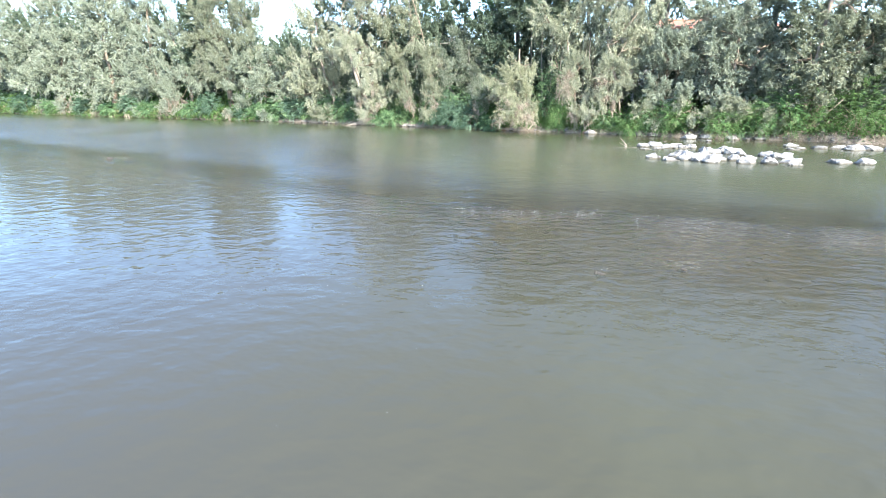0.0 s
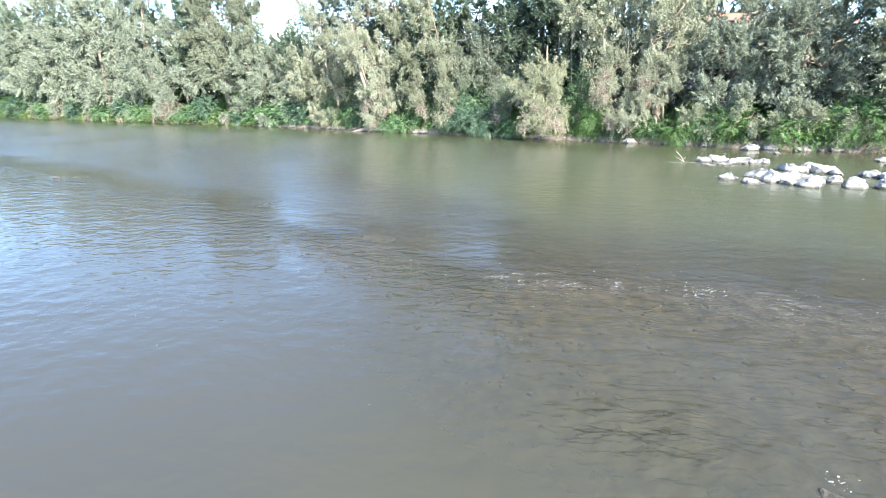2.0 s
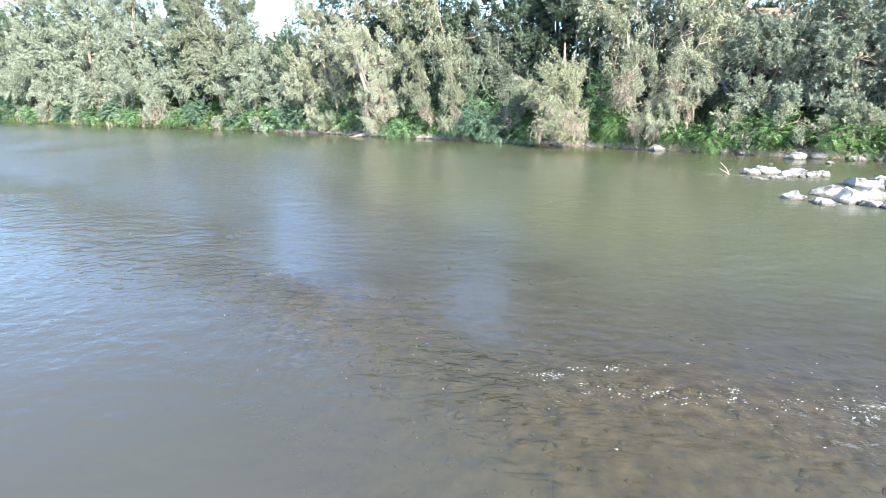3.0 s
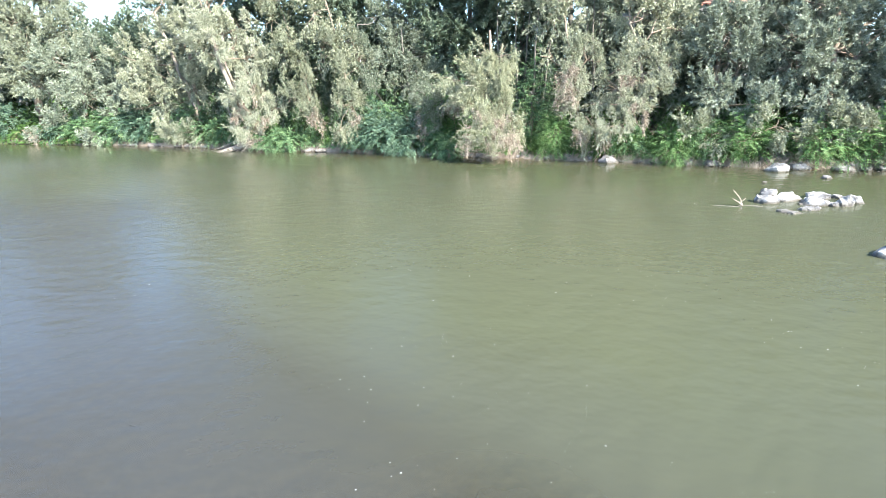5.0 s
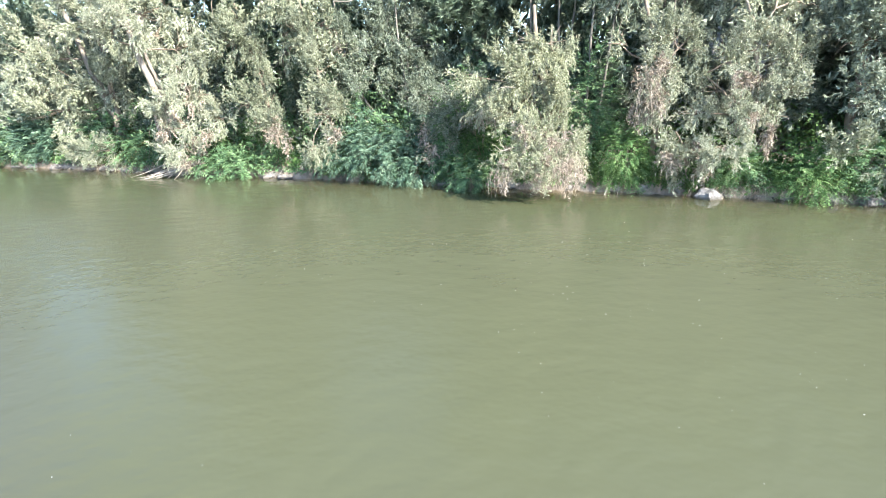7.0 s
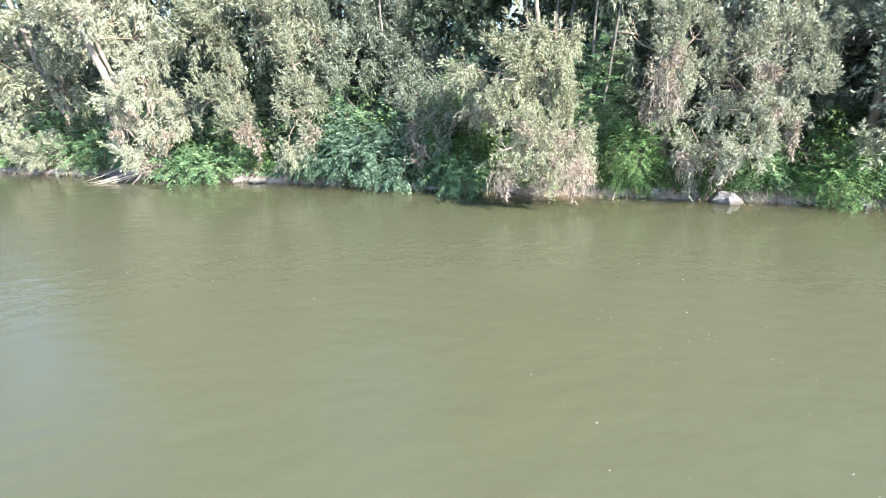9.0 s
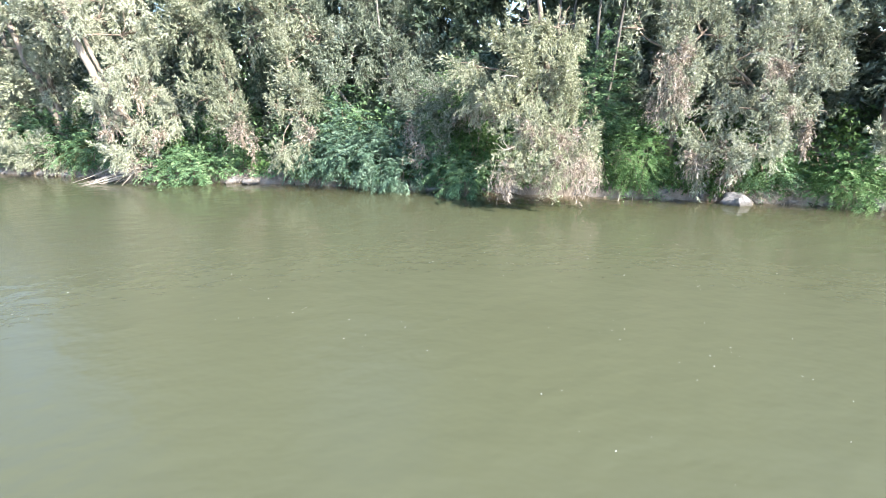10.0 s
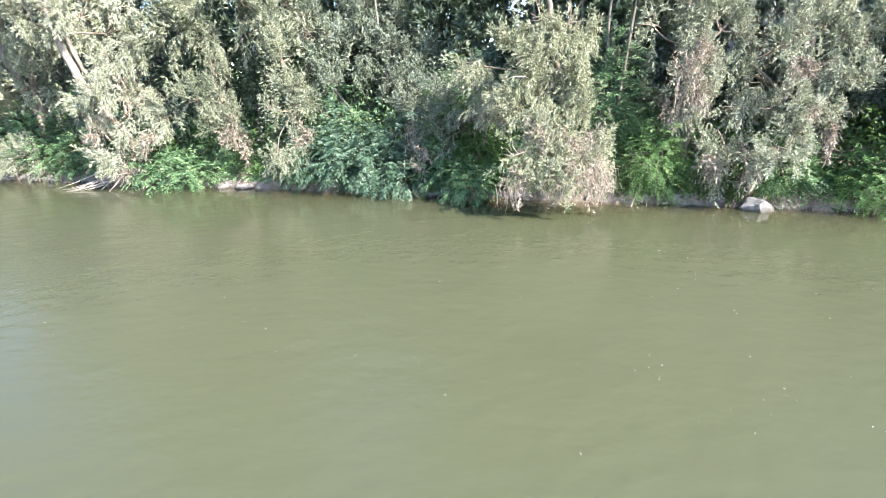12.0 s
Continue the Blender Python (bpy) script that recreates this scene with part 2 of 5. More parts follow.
def raw_mesh(name, co, quads, mat, attrs=None, smooth=False):
    me = bpy.data.meshes.new(name)
    k = quads.shape[1]
    me.vertices.add(len(co))
    me.vertices.foreach_set("co", np.ascontiguousarray(co, dtype=np.float32).reshape(-1))
    me.loops.add(quads.size)
    me.loops.foreach_set("vertex_index", np.ascontiguousarray(quads, dtype=np.int32).reshape(-1))
    me.polygons.add(len(quads))
    me.polygons.foreach_set("loop_start", np.arange(0, quads.size, k, dtype=np.int32))
    if smooth:
        me.polygons.foreach_set("use_smooth", np.ones(len(quads), dtype=bool))
    for key, values in (attrs or {}).items():
        me.attributes.new(key, "FLOAT", "POINT").data.foreach_set("value", np.ascontiguousarray(values, dtype=np.float32))
    me.update(calc_edges=True)
    me.materials.append(mat)
    return me


def spread(*stretches):
    return np.unique(np.concatenate([np.arange(a, b, s) for a, b, s in stretches]))


xs = spread((-390, -100, 30), (-100, -40, 2), (-40, -14, 0.5), (-14, 24, 0.4), (24, 60, 2), (60, 391, 30))
ds = spread((-300, -50, 25), (-50, -36, 2), (-36, -2, 0.5), (-2, 0, 0.15), (0, 1.2, 0.06), (1.2, 6, 0.25), (6, 20, 2), (20, 620, 40))
ground = new("ground", grid_mesh("ground", xs, ds, ground_height, MUD))
ground.data.materials.append(BED)
mid = np.zeros(len(ground.data.polygons) * 3, dtype=np.float32)
ground.data.polygons.foreach_get("center", mid)
ground.data.polygons.foreach_set("material_index", (mid.reshape(-1, 3)[:, 2] < -0.035).astype(np.int32))
tagged(ground, "brown muddy river bank and stony river bed", "ground", kind="structure")


def silt_sky_tone(x, y):
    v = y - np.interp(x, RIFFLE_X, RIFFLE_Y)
    # left term greys the body colour to stand in for reflected sky
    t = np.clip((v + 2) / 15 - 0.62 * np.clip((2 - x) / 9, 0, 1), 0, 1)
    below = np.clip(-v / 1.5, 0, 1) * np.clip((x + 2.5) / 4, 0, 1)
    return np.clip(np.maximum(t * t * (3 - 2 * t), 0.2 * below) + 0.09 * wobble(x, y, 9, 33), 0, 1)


def ruffle_strength(x, y):
    """The current blurs the deep water above the riffle; below it and under the bank the surface is glassy."""
    v = y - np.interp(x, RIFFLE_X, RIFFLE_Y)
    open_water = np.clip((-inland(x, y) - 1.0) / 6, 0, 1)
    return np.clip(0.1 + 0.62 * np.clip((v - 0.2) / 2.5, 0, 1) * open_water + 0.1 * wobble(x, y, 6, 35), 0, 1)


def riffle_strength(x, y):
    """Standing waves at the lip of the bar, dying out over the shallows, and again where it drops off."""
    v = y - np.interp(x, RIFFLE_X, RIFFLE_Y)
    lip = np.exp(-np.where(v > 0, v / 0.5, v / 1.1) ** 2) * np.clip((x + 9) / 9, 0.25, 1)
    shallows = np.where(v > 0, 0, np.exp(-(v / 4.5) ** 2)) * np.clip((x + 3) / 4, 0, 1)
    left = np.exp(-(((v + 1.6) / 3.2) ** 2)) * np.clip((-x - 1) / 5, 0, 1) * 0.1
    tail = np.exp(-((y - 8.6 + 0.12 * np.sin(x * 1.7)) / 0.55) ** 2) * np.clip((x + 0.1) / 0.6, 0, 1) * np.clip((6 - x) / 2, 0, 1)
    return np.clip((1.0 * lip + 0.5 * shallows + 0.55 * tail) * (0.8 + 0.5 * wobble(x, y, 3, 31)) + left, 0, 1)


xs = spread((-390, -70, 20), (-70, -24, 1), (-24, 24, 0.25), (24, 70, 2), (70, 391, 20))
ds = spread((-45, -38, 1), (-38, 0, 0.3), (0, 0.61, 0.2))
water = new("water", grid_mesh("water", xs, ds, lambda x, y: x * 0, WATER, (("depth", shoal_depth), ("riffle", riffle_strength), ("silt_sky", silt_sky_tone), ("ruffle", ruffle_strength))))
tagged(water, "murky green river water with a shallow riffle", "water", kind="structure")

# ---- plants ----


def part(name, data, mat, parent, label="", kind=""):
    """Links mesh data, or a bmesh, as one mesh object under a thing or a part."""
    if isinstance(data, bmesh.types.BMesh):
        me = bpy.data.meshes.new(name)
        data.to_mesh(me)
        data.free()
        me.materials.append(mat)
        data = me
    ob = new(name, data)
    ob.parent = parent
    if parent is not None:
        ob.matrix_parent_inverse = Matrix.Translation(-parent.location) if parent.type == "EMPTY" else Matrix()
    return tagged(ob, label, kind=kind)


def thing(name, place, label, category, group=""):
    ob = new(name)
    ob.location = place
    return tagged(ob, label, category, group)


def unit(v):
    return v / np.maximum(np.linalg.norm(v, axis=-1, keepdims=True), 1e-9)


def leaves_mesh(name, base, along, size, width, tint, mat, fold=0.25):
    """Lens-shaped leaves, four corners each, from their stalk ends and directions."""
    n = len(base)
    along = unit(along)
    side = unit(np.cross(along, rng.normal(size=(n, 3)) + np.array([0, 0, 0.8])))
    up = np.cross(side, along)
    s, w = size.reshape(-1, 1), width.reshape(-1, 1)
    mid = base + along * s * 0.45 + up * w * fold
    co = np.stack([base, mid + side * w * 0.5, base + along * s, mid - side * w * 0.5], 1).reshape(-1, 3)
    return raw_mesh(name, co, np.arange(4 * n).reshape(n, 4), mat, {"tint": np.repeat(np.clip(tint, 0, 1), 4)})


def slim_leaves_mesh(name, base, along, size, width, tint, mat):
    """Slender willow leaves, one long triangle each."""
    n = len(base)
    along = unit(along)
    side = unit(np.cross(along, rng.normal(size=(n, 3)) + np.array([0, 0, 0.8]))) * width.reshape(-1, 1) * 0.5
    co = np.stack([base - side, base + side, base + along * size.reshape(-1, 1)], 1).reshape(-1, 3)
    return raw_mesh(name, co, np.arange(3 * n).reshape(n, 3), mat, {"tint": np.repeat(np.clip(tint, 0, 1), 3)})


def ball(n):
    return unit(rng.normal(size=(n, 3)))


TO_RIVER = np.array([-0.35, -0.93, 0.0])


def clump_places(lobes, per_m2, hide=0.45, heaps=1.1):
    """Points on the skins of the crown's lobes (x, y, z, half width, half height), thinner on the side away from the river."""
    spots, outs = [], []
    for i, (x, y, z, rx, rz) in enumerate(lobes):
        area = 4 * math.pi * ((2 * (rx * rz) ** 1.6 + rx ** 3.2) / 3) ** 0.625
        n = int(area * per_m2) + 4
        boss = ball(max(5, int(area * heaps)))
        o = unit(boss[rng.integers(0, len(boss), n)] + rng.normal(size=(n, 3)) * 0.55 / math.sqrt(max(area * heaps, 1)))
        lump = 1 + 0.16 * wobble(o[:, 0] * 3 + i, o[:, 1] * 3 + o[:, 2] * 2.3, 1.6, 41 + i)
        rad = np.where(rng.random(n) < 0.72, rng.uniform(0.84, 1.06, n), rng.uniform(0.4, 0.84, n)) * lump
        pts = np.array([x, y, z]) + o * rad[:, None] * np.array([rx, rx * 0.85, rz])
        pts[:, 0] -= 0.32 * (pts[:, 2] - z)
        keep = (o @ np.array([-0.1, -0.99, 0.0]) > -0.3) | (rng.random(n) < 1 - hide)
        for j, (a, b, c, ra, rc) in enumerate(lobes):
            if j != i:
                q = ((pts + np.outer(pts[:, 2] - c, [0.32, 0, 0]) - np.array([a, b, c])) / np.array([ra, ra * 0.85, rc]))
                keep &= (np.linalg.norm(q, axis=1) > 0.62)
        keep &= pts[:, 2] > 0.25
        spots.append(pts[keep])
        outs.append(o[keep])
    return np.concatenate(spots), np.concatenate(outs)


def willow_leaves(name, lobes, mat, per_m2=6.0, twigs=10, per_twig=13, reach=0.5, leaf=0.125, droop=0.35, lift=0.2, hide=0.92, base_tint=0.5, heaps=1.1, lean=(-0.25, 0, 0), mottle=0.26, slim=0.29):
    """Feathered shoots: each a leaning axis with short leafy twigs round it that shorten towards its tip."""
    c, o = clump_places(lobes, per_m2, hide, heaps)
    n = len(c)
    rise = np.interp(o[:, 2], [-0.8, -0.1, 0.5], [-0.55 - droop, lift + 0.25, lift + 0.75])
    axis = unit(o * 0.55 + ball(n) * 0.32 + np.array(lean) + np.outer(rise, [0, 0, 1.0]))
    long = reach * rng.uniform(0.9, 2.1, n)
    foot = c - axis * (0.45 * long)[:, None]
    s = np.tile((np.arange(twigs) + 0.5) / twigs, n) + rng.uniform(-0.5, 0.5, n * twigs) / twigs
    ax, g = np.repeat(axis, twigs, 0), np.repeat(long, twigs)
    start = np.repeat(foot, twigs, 0) + ax * (g * s)[:, None] - np.array([0, 0, 1.0]) * (0.22 * droop * g * s ** 2)[:, None]
    side = unit(np.cross(ax, ball(n * twigs)))
    way = unit(ax * (0.55 + 0.6 * s)[:, None] + side * 0.85 - np.array([0, 0, 0.25 * droop]))
    length = g * (0.34 * (1 - 0.8 * s) + 0.05) * rng.uniform(0.6, 1.25, n * twigs)
    t = np.tile(np.linspace(0.08, 1, per_twig), n * twigs)[:, None]
    q, w, h = (np.repeat(a, per_twig, 0) for a in (start, way, length[:, None]))
    p = q + w * h * t - np.array([0, 0, 1.0]) * h * droop * 0.5 * t ** 2
    m = len(p)
    along = w * 0.65 + np.repeat(ax, per_twig, 0) * 0.15 + ball(m) * 0.62 - np.array([0, 0, 0.12 * droop])
    tint = base_tint + np.repeat(rng.normal(0, 0.13, n), twigs * per_twig) + rng.normal(0, mottle, m)
    return slim_leaves_mesh(name, p, along, leaf * rng.uniform(0.7, 1.25, m), leaf * slim * rng.uniform(0.8, 1.3, m), tint, mat)


def tube(points, radii, sides=7):
    """A bent, tapered stem."""
    pts = np.array(points, dtype=float)
    t = np.linspace(0, 1, len(pts))
    tt = np.linspace(0, 1, (len(pts) - 1) * 4 + 1)
    line = np.stack([np.interp(tt, t, pts[:, k]) for k in range(3)], -1)
    for _ in range(2):
        line[1:-1] = (line[:-2] + 2 * line[1:-1] + line[2:]) / 4
    rad = np.interp(tt, t, radii)
    line[1:-1] += rng.normal(size=(len(line) - 2, 3)) * rad[1:-1, None] * 0.25
    tan = unit(np.gradient(line, axis=0))
    a = unit(np.cross(tan, np.array([0.31, 0.17, 0.05]) + (np.abs(tan[:, 2:3]) < 0.5) * np.array([0, 0, 1.0])))
    b = np.cross(tan, a)
    ang = np.arange(sides) * 2 * math.pi / sides
    ring = line[:, None] + rad[:, None, None] * (a[:, None] * np.cos(ang)[None, :, None] + b[:, None] * np.sin(ang)[None, :, None])
    k = len(line)
    i, j = np.meshgrid(np.arange(k - 1), np.arange(sides), indexing="ij")
    j2 = (j + 1) % sides
    q = np.stack([i * sides + j, i * sides + j2, (i + 1) * sides + j2, (i + 1) * sides + j], -1).reshape(-1, 4)
    return ring.reshape(-1, 3), q


def tubes_mesh(name, items, mat, sides=7):
    cos, qs, off = [], [], 0
    for points, radii in items:
        co, q = tube(points, radii, sides)
        cos.append(co)
        qs.append(q + off)
        off += len(co)
    return raw_mesh(name, np.concatenate(cos), np.concatenate(qs), mat, {"tint": rng.random(off)}, smooth=True)


def strands_mesh(name, starts, ways, lengths, droop, wide, mat):
    """Thin hanging strands, each a bent ribbon folded along its middle."""
    n, k = len(starts), 5
    t = np.linspace(0, 1, k)[None, :, None]
    line = starts[:, None] + unit(ways)[:, None] * lengths[:, None, None] * t - np.array([0, 0, 1.0]) * (droop * lengths)[:, None, None] * t ** 1.7
    line = line + np.cumsum(rng.normal(size=(n, k, 3)), 1) * 0.05 * lengths[:, None, None]
    side = unit(np.cross(unit(ways), ball(n)))[:, None] * (wide * (1 - 0.75 * t))
    co = np.stack([line - side, line + side], 2).reshape(-1, 3)
    a = (np.arange(n)[:, None] * k + np.arange(k - 1)[None]) * 2
    q = np.stack([a, a + 1, a + 3, a + 2], -1).reshape(-1, 4)
    return raw_mesh(name, co, q, mat, {"tint": np.repeat(np.clip(rng.normal(0.5, 0.25, n), 0, 1), 2 * k)})


def willow(label, stems, lobes, mat=WILLOW, bark=BARK, group="willows along the bank", boughs=7, strands=(), tops=(), name="willow_tree", category="tree", **kw):
    """A willow: stems as (points, radius), crown lobes, hanging dry strands as (place, half width, length, count)."""
    base = stems[0][0][0]
    tree = thing(name, (base[0], base[1], ground_at(base[0], base[1])), label, category, group)
    for k, (points, rad) in enumerate(stems):
        points = [(base[0], base[1], ground_at(*base) - 0.1) if len(q) == 2 else q for q in points]
        stem = part("trunk", tubes_mesh("trunk", [(points, np.linspace(rad, rad * 0.45, len(points)))], bark, 10), bark, tree)
    limb_bark = BARK if bark is BARK_PALE else bark
    for x, y, z, rx, rz in [*lobes, *tops]:
        c = np.array([x, y, z])
        fork = min((np.array(q) for points, _ in stems for q in points if len(q) == 3), key=lambda q: np.linalg.norm(q - c) + 2 * max(0, q[2] - c[2]))
        span = np.linalg.norm(c - fork)
        items = [([fork, fork * 0.5 + c * 0.5 + rng.normal(size=3) * 0.1 * span, c], np.array([0.035, 0.03, 0.02]) * (0.6 + 0.35 * rz))]
        for _ in range(boughs):
            e = c + ball(1)[0] * np.array([rx, rx * 0.8, rz]) * 0.85
            items.append(([c * 0.8 + fork * 0.2, (c + e) / 2 + rng.normal(size=3) * 0.12 * rx, e], np.array([0.023, 0.016, 0.007]) * (0.6 + 0.35 * rz)))
        part("limb", tubes_mesh("limb", items, limb_bark, 4), limb_bark, stem)
    part("crown", willow_leaves("crown", lobes, mat, **kw), mat, tree, kind="stuff")
    if tops:
        part("upper_crown", willow_leaves("upper_crown", tops, mat, **dict(TOP, base_tint=kw.get("base_tint", 0.5))), mat, tree, kind="stuff")
    for (x, y, z), half, length, count in strands:
        s = np.array([x, y, z]) + rng.normal(size=(count, 3)) * np.array([half, half * 0.7, length * 0.35]) * 0.6
        wy = ball(count) + TO_RIVER * 0.5
        part("root_beard", strands_mesh("root_beard", s, wy, length * rng.uniform(0.15, 0.45, count), 1.2, 0.0038, DRY), DRY, tree, "pale brown dry hanging roots", "stuff")
        part("dry_spray", willow_leaves("dry_spray", [(x + half * rng.normal() * 0.5, y, z + length * rng.normal() * 0.25, half * 0.35, length * 0.25) for _ in range(3)], DRY, per_m2=2.4, twigs=8, per_twig=9, reach=0.35, leaf=0.09, droop=0.9, lift=0.0), DRY, tree, "withered brown leaf spray", "stuff")
    return tree


def ground_at(x, y):
    return float(ground_height(np.array([float(x)]), np.array([float(y)]))[0])


def frond_bush(label, place, half, height, mat, fronds=200, frond=0.5, leaflet=0.1, pairs=9, droop=0.2, clear=0.1, name="leafy_bush", group="bushes on the bank"):
    """A bush of arching pinnate fronds."""
    x, y = place
    z0 = max(ground_at(x, y), 0.02)
    bush = thing(name, (x, y, z0), label, "bush", group)
    o = ball(fronds)
    o[:, 2] = np.where(o[:, 2] < 0, o[:, 2] * 0.75, o[:, 2])
    keep = (o @ TO_RIVER > -0.55)
    o = unit(o[keep])
    n = len(o)
    o_len = np.clip(0.85 + 0.8 * wobble(o[:, 0] * 2 + x, o[:, 1] * 2 + o[:, 2] * 1.7 + y, 1.3, 51), 0.4, 1.25)[:, None]
    root = np.array([x, y, z0 + height * 0.42]) + o_len * o * np.array([half, half * 0.8, height * 0.62]) * rng.uniform(0.45, 0.92, (n, 1))
    root[:, :2] += rng.normal(size=(n, 2)) * half * 0.12
    root[:, 2] = np.maximum(root[:, 2], z0 + clear)
    way = unit(o * 0.9 + ball(n) * 0.45 + np.array([0, 0, 0.25]))
    ln = frond * rng.uniform(0.65, 1.2, n)
    t = np.linspace(0.12, 1, pairs)
    side = unit(np.cross(way, np.array([0, 0, 1.0]) + 0.35 * ball(n)))
    p = root[:, None] + way[:, None] * (ln[:, None] * t)[:, :, None] - np.array([0, 0, 1.0]) * (0.5 * ln[:, None] * t ** 2)[:, :, None]
    tan = unit(way[:, None] - np.array([0, 0, 1.0]) * t[None, :, None])
    sgn = np.array([1.0, -1.0])
    along = tan[:, :, None] * 0.6 + side[:, None, None] * sgn[None, None, :, None] - np.array([0, 0, droop])
    base = np.repeat(p[:, :, None], 2, 2)
    m = base.size // 3
    size = (leaflet * (0.6 + 0.7 * np.sin(np.pi * (0.15 + 0.75 * t))))[None, :, None] * np.ones((n, 1, 2)) * rng.uniform(0.85, 1.15, (n, 1, 1))
    tint = np.repeat(0.5 + rng.normal(0, 0.24, n), pairs * 2) + rng.normal(0, 0.16, m)
    part("foliage", leaves_mesh("foliage", base.reshape(-1, 3), along.reshape(-1, 3) + ball(m) * 0.4, size.reshape(-1), size.reshape(-1) * 0.27, tint, mat, 0.12), mat, bush, kind="stuff")
    stems = []
    for _ in range(9):
        e = np.array([x, y, z0 + height * 0.42]) + ball(1)[0] * np.array([half, half * 0.8, height * 0.4]) * 0.7
        stems.append(([(x + rng.normal() * 0.1, y + rng.normal() * 0.1, z0 - 0.08), ((x + e[0]) / 2, (y + e[1]) / 2, z0 + height * 0.35), e], [0.02, 0.014, 0.006]))
    for stem in stems:
        part("stem", tubes_mesh("stem", [stem], BARK, 5), BARK, bush)
    return bush


NEAR = dict(per_m2=15.0, twigs=17, per_twig=10, reach=0.42, leaf=0.066, lift=0.3, lean=(-0.38, 0, 0), mat=WILLOW_WARM)
TOP = dict(per_m2=4.2, twigs=14, per_twig=9, reach=0.5, leaf=0.115, lift=0.35, lean=(-0.35, 0, 0), slim=0.34)
MID = dict(per_m2=4.6, twigs=13, per_twig=9, reach=0.62, leaf=0.128, heaps=2.2, mottle=0.2, slim=0.39, base_tint=0.5)
FAR = dict(per_m2=2.2, twigs=13, per_twig=9, reach=0.85, leaf=0.19, heaps=1.8, mottle=0.18, slim=0.39, base_tint=0.5)

# the willows at the water's edge, upstream to downstream
willow("leaning willow with two bare pale stems over the bank", [([(-9.2, 47.6), (-9.6, 47.4, 2.6), (-10.2, 47.7, 4.4), (-11.2, 48.6, 7.2)], 0.17), ([(-9.2, 47.6), (-9.4, 47.4, 2.8), (-9.5, 47.5, 4.6), (-9.0, 47.6, 7.0)], 0.13)],
       [(-10.8, 48.0, 3.6, 1.7, 1.3), (-12.2, 48.9, 4.6, 1.7, 1.5), (-8.7, 46.9, 5.6, 1.1, 1.5), (-10.8, 49.4, 7.8, 1.8, 2.4), (-11.8, 48.3, 2.4, 1.6, 1.0), (-9.2, 46.9, 3.2, 0.9, 0.8), (-9.6, 47.0, 5.8, 1.2, 1.0), (-8.9, 46.7, 4.6, 0.6, 0.6)], bark=BARK_PALE, **dict(NEAR, per_m2=6, twigs=14, leaf=0.1, slim=0.33, base_tint=0.74))
willow("tall silvery willow with a pale split trunk and dry roots", [([(-5.6, 44.9), (-5.73, 43.60, 1.19), (-6.40, 43.00, 2.54), (-6.64, 42.70, 3.25), (-6.90, 42.60, 4.50), (-7.13, 42.80, 5.44), (-7.45, 43.20, 6.45)], 0.15), ([(-5.6, 44.9), (-6.21, 43.20, 2.29), (-6.49, 42.90, 3.41), (-6.78, 42.80, 4.45), (-6.69, 43.20, 5.64)], 0.09)],
       [(-6.26, 43.20, 5.00, 0.73, 0.80), (-5.53, 43.00, 4.46, 0.82, 0.89), (-5.51, 42.90, 3.67, 0.75, 0.49), (-6.10, 42.90, 2.81, 0.80, 0.38), (-5.02, 42.90, 3.07, 0.48, 0.75), (-4.60, 42.70, 2.17, 0.39, 0.56), (-5.78, 42.80, 2.00, 0.65, 0.32), (-5.98, 42.80, 1.19, 0.56, 0.45), (-5.57, 42.80, 1.55, 0.35, 0.42), (-6.05, 42.20, 2.86, 0.39, 0.30), (-6.80, 42.20, 5.12, 0.46, 0.43), (-6.86, 43.40, 1.13, 0.26, 0.26), (-7.80, 42.90, 5.00, 0.55, 0.60), (-7.30, 42.50, 5.80, 0.60, 0.50)], bark=BARK_PALE, strands=[((-5.54, 42.60, 3.08), 0.42, 0.65, 90), ((-6.51, 42.70, 1.93), 0.23, 0.82, 90), ((-5.05, 42.60, 1.62), 0.37, 0.60, 110), ((-5.87, 42.90, 0.80), 0.41, 0.51, 90)], base_tint=0.84, tops=[(-7.3, 43.6, 7.2, 1.04, 1.15), (-6.2, 44.0, 8.1, 1.19, 1.22), (-6.8, 43.2, 5.6, 0.96, 1.00), (-5.8, 43.4, 5.9, 0.89, 1.15), (-6.8, 44.5, 10.0, 1.33, 1.37), (-6.0, 45.0, 12.1, 1.48, 1.51)], **NEAR)
willow("slender grey-green willow leaning over the bank", [([(-2.6, 43.0), (-2.83, 42.40, 2.20), (-3.09, 42.50, 3.81), (-3.51, 42.80, 5.36), (-3.95, 43.40, 6.91)], 0.07)],
       [(-3.73, 42.60, 4.88, 0.53, 0.81), (-3.11, 42.30, 4.38, 0.34, 0.65), (-2.94, 42.10, 3.49, 0.37, 0.65), (-3.58, 42.10, 2.72, 0.41, 0.54), (-2.84, 42.10, 2.54, 0.45, 0.61), (-2.66, 41.70, 1.67, 0.31, 0.55), (-3.21, 41.80, 1.90, 0.28, 0.38)], strands=[((-2.65, 41.50, 1.68), 0.29, 0.65, 110), ((-2.42, 41.40, 1.25), 0.20, 0.43, 60)], tops=[(-4.5, 43.0, 6.4, 0.88, 1.21), (-3.9, 42.6, 4.8, 0.80, 0.91), (-4.7, 43.6, 8.3, 1.02, 1.21), (-4.9, 44.2, 10.6, 1.31, 1.50), (-4.7, 44.8, 12.7, 1.31, 1.35)], **NEAR)
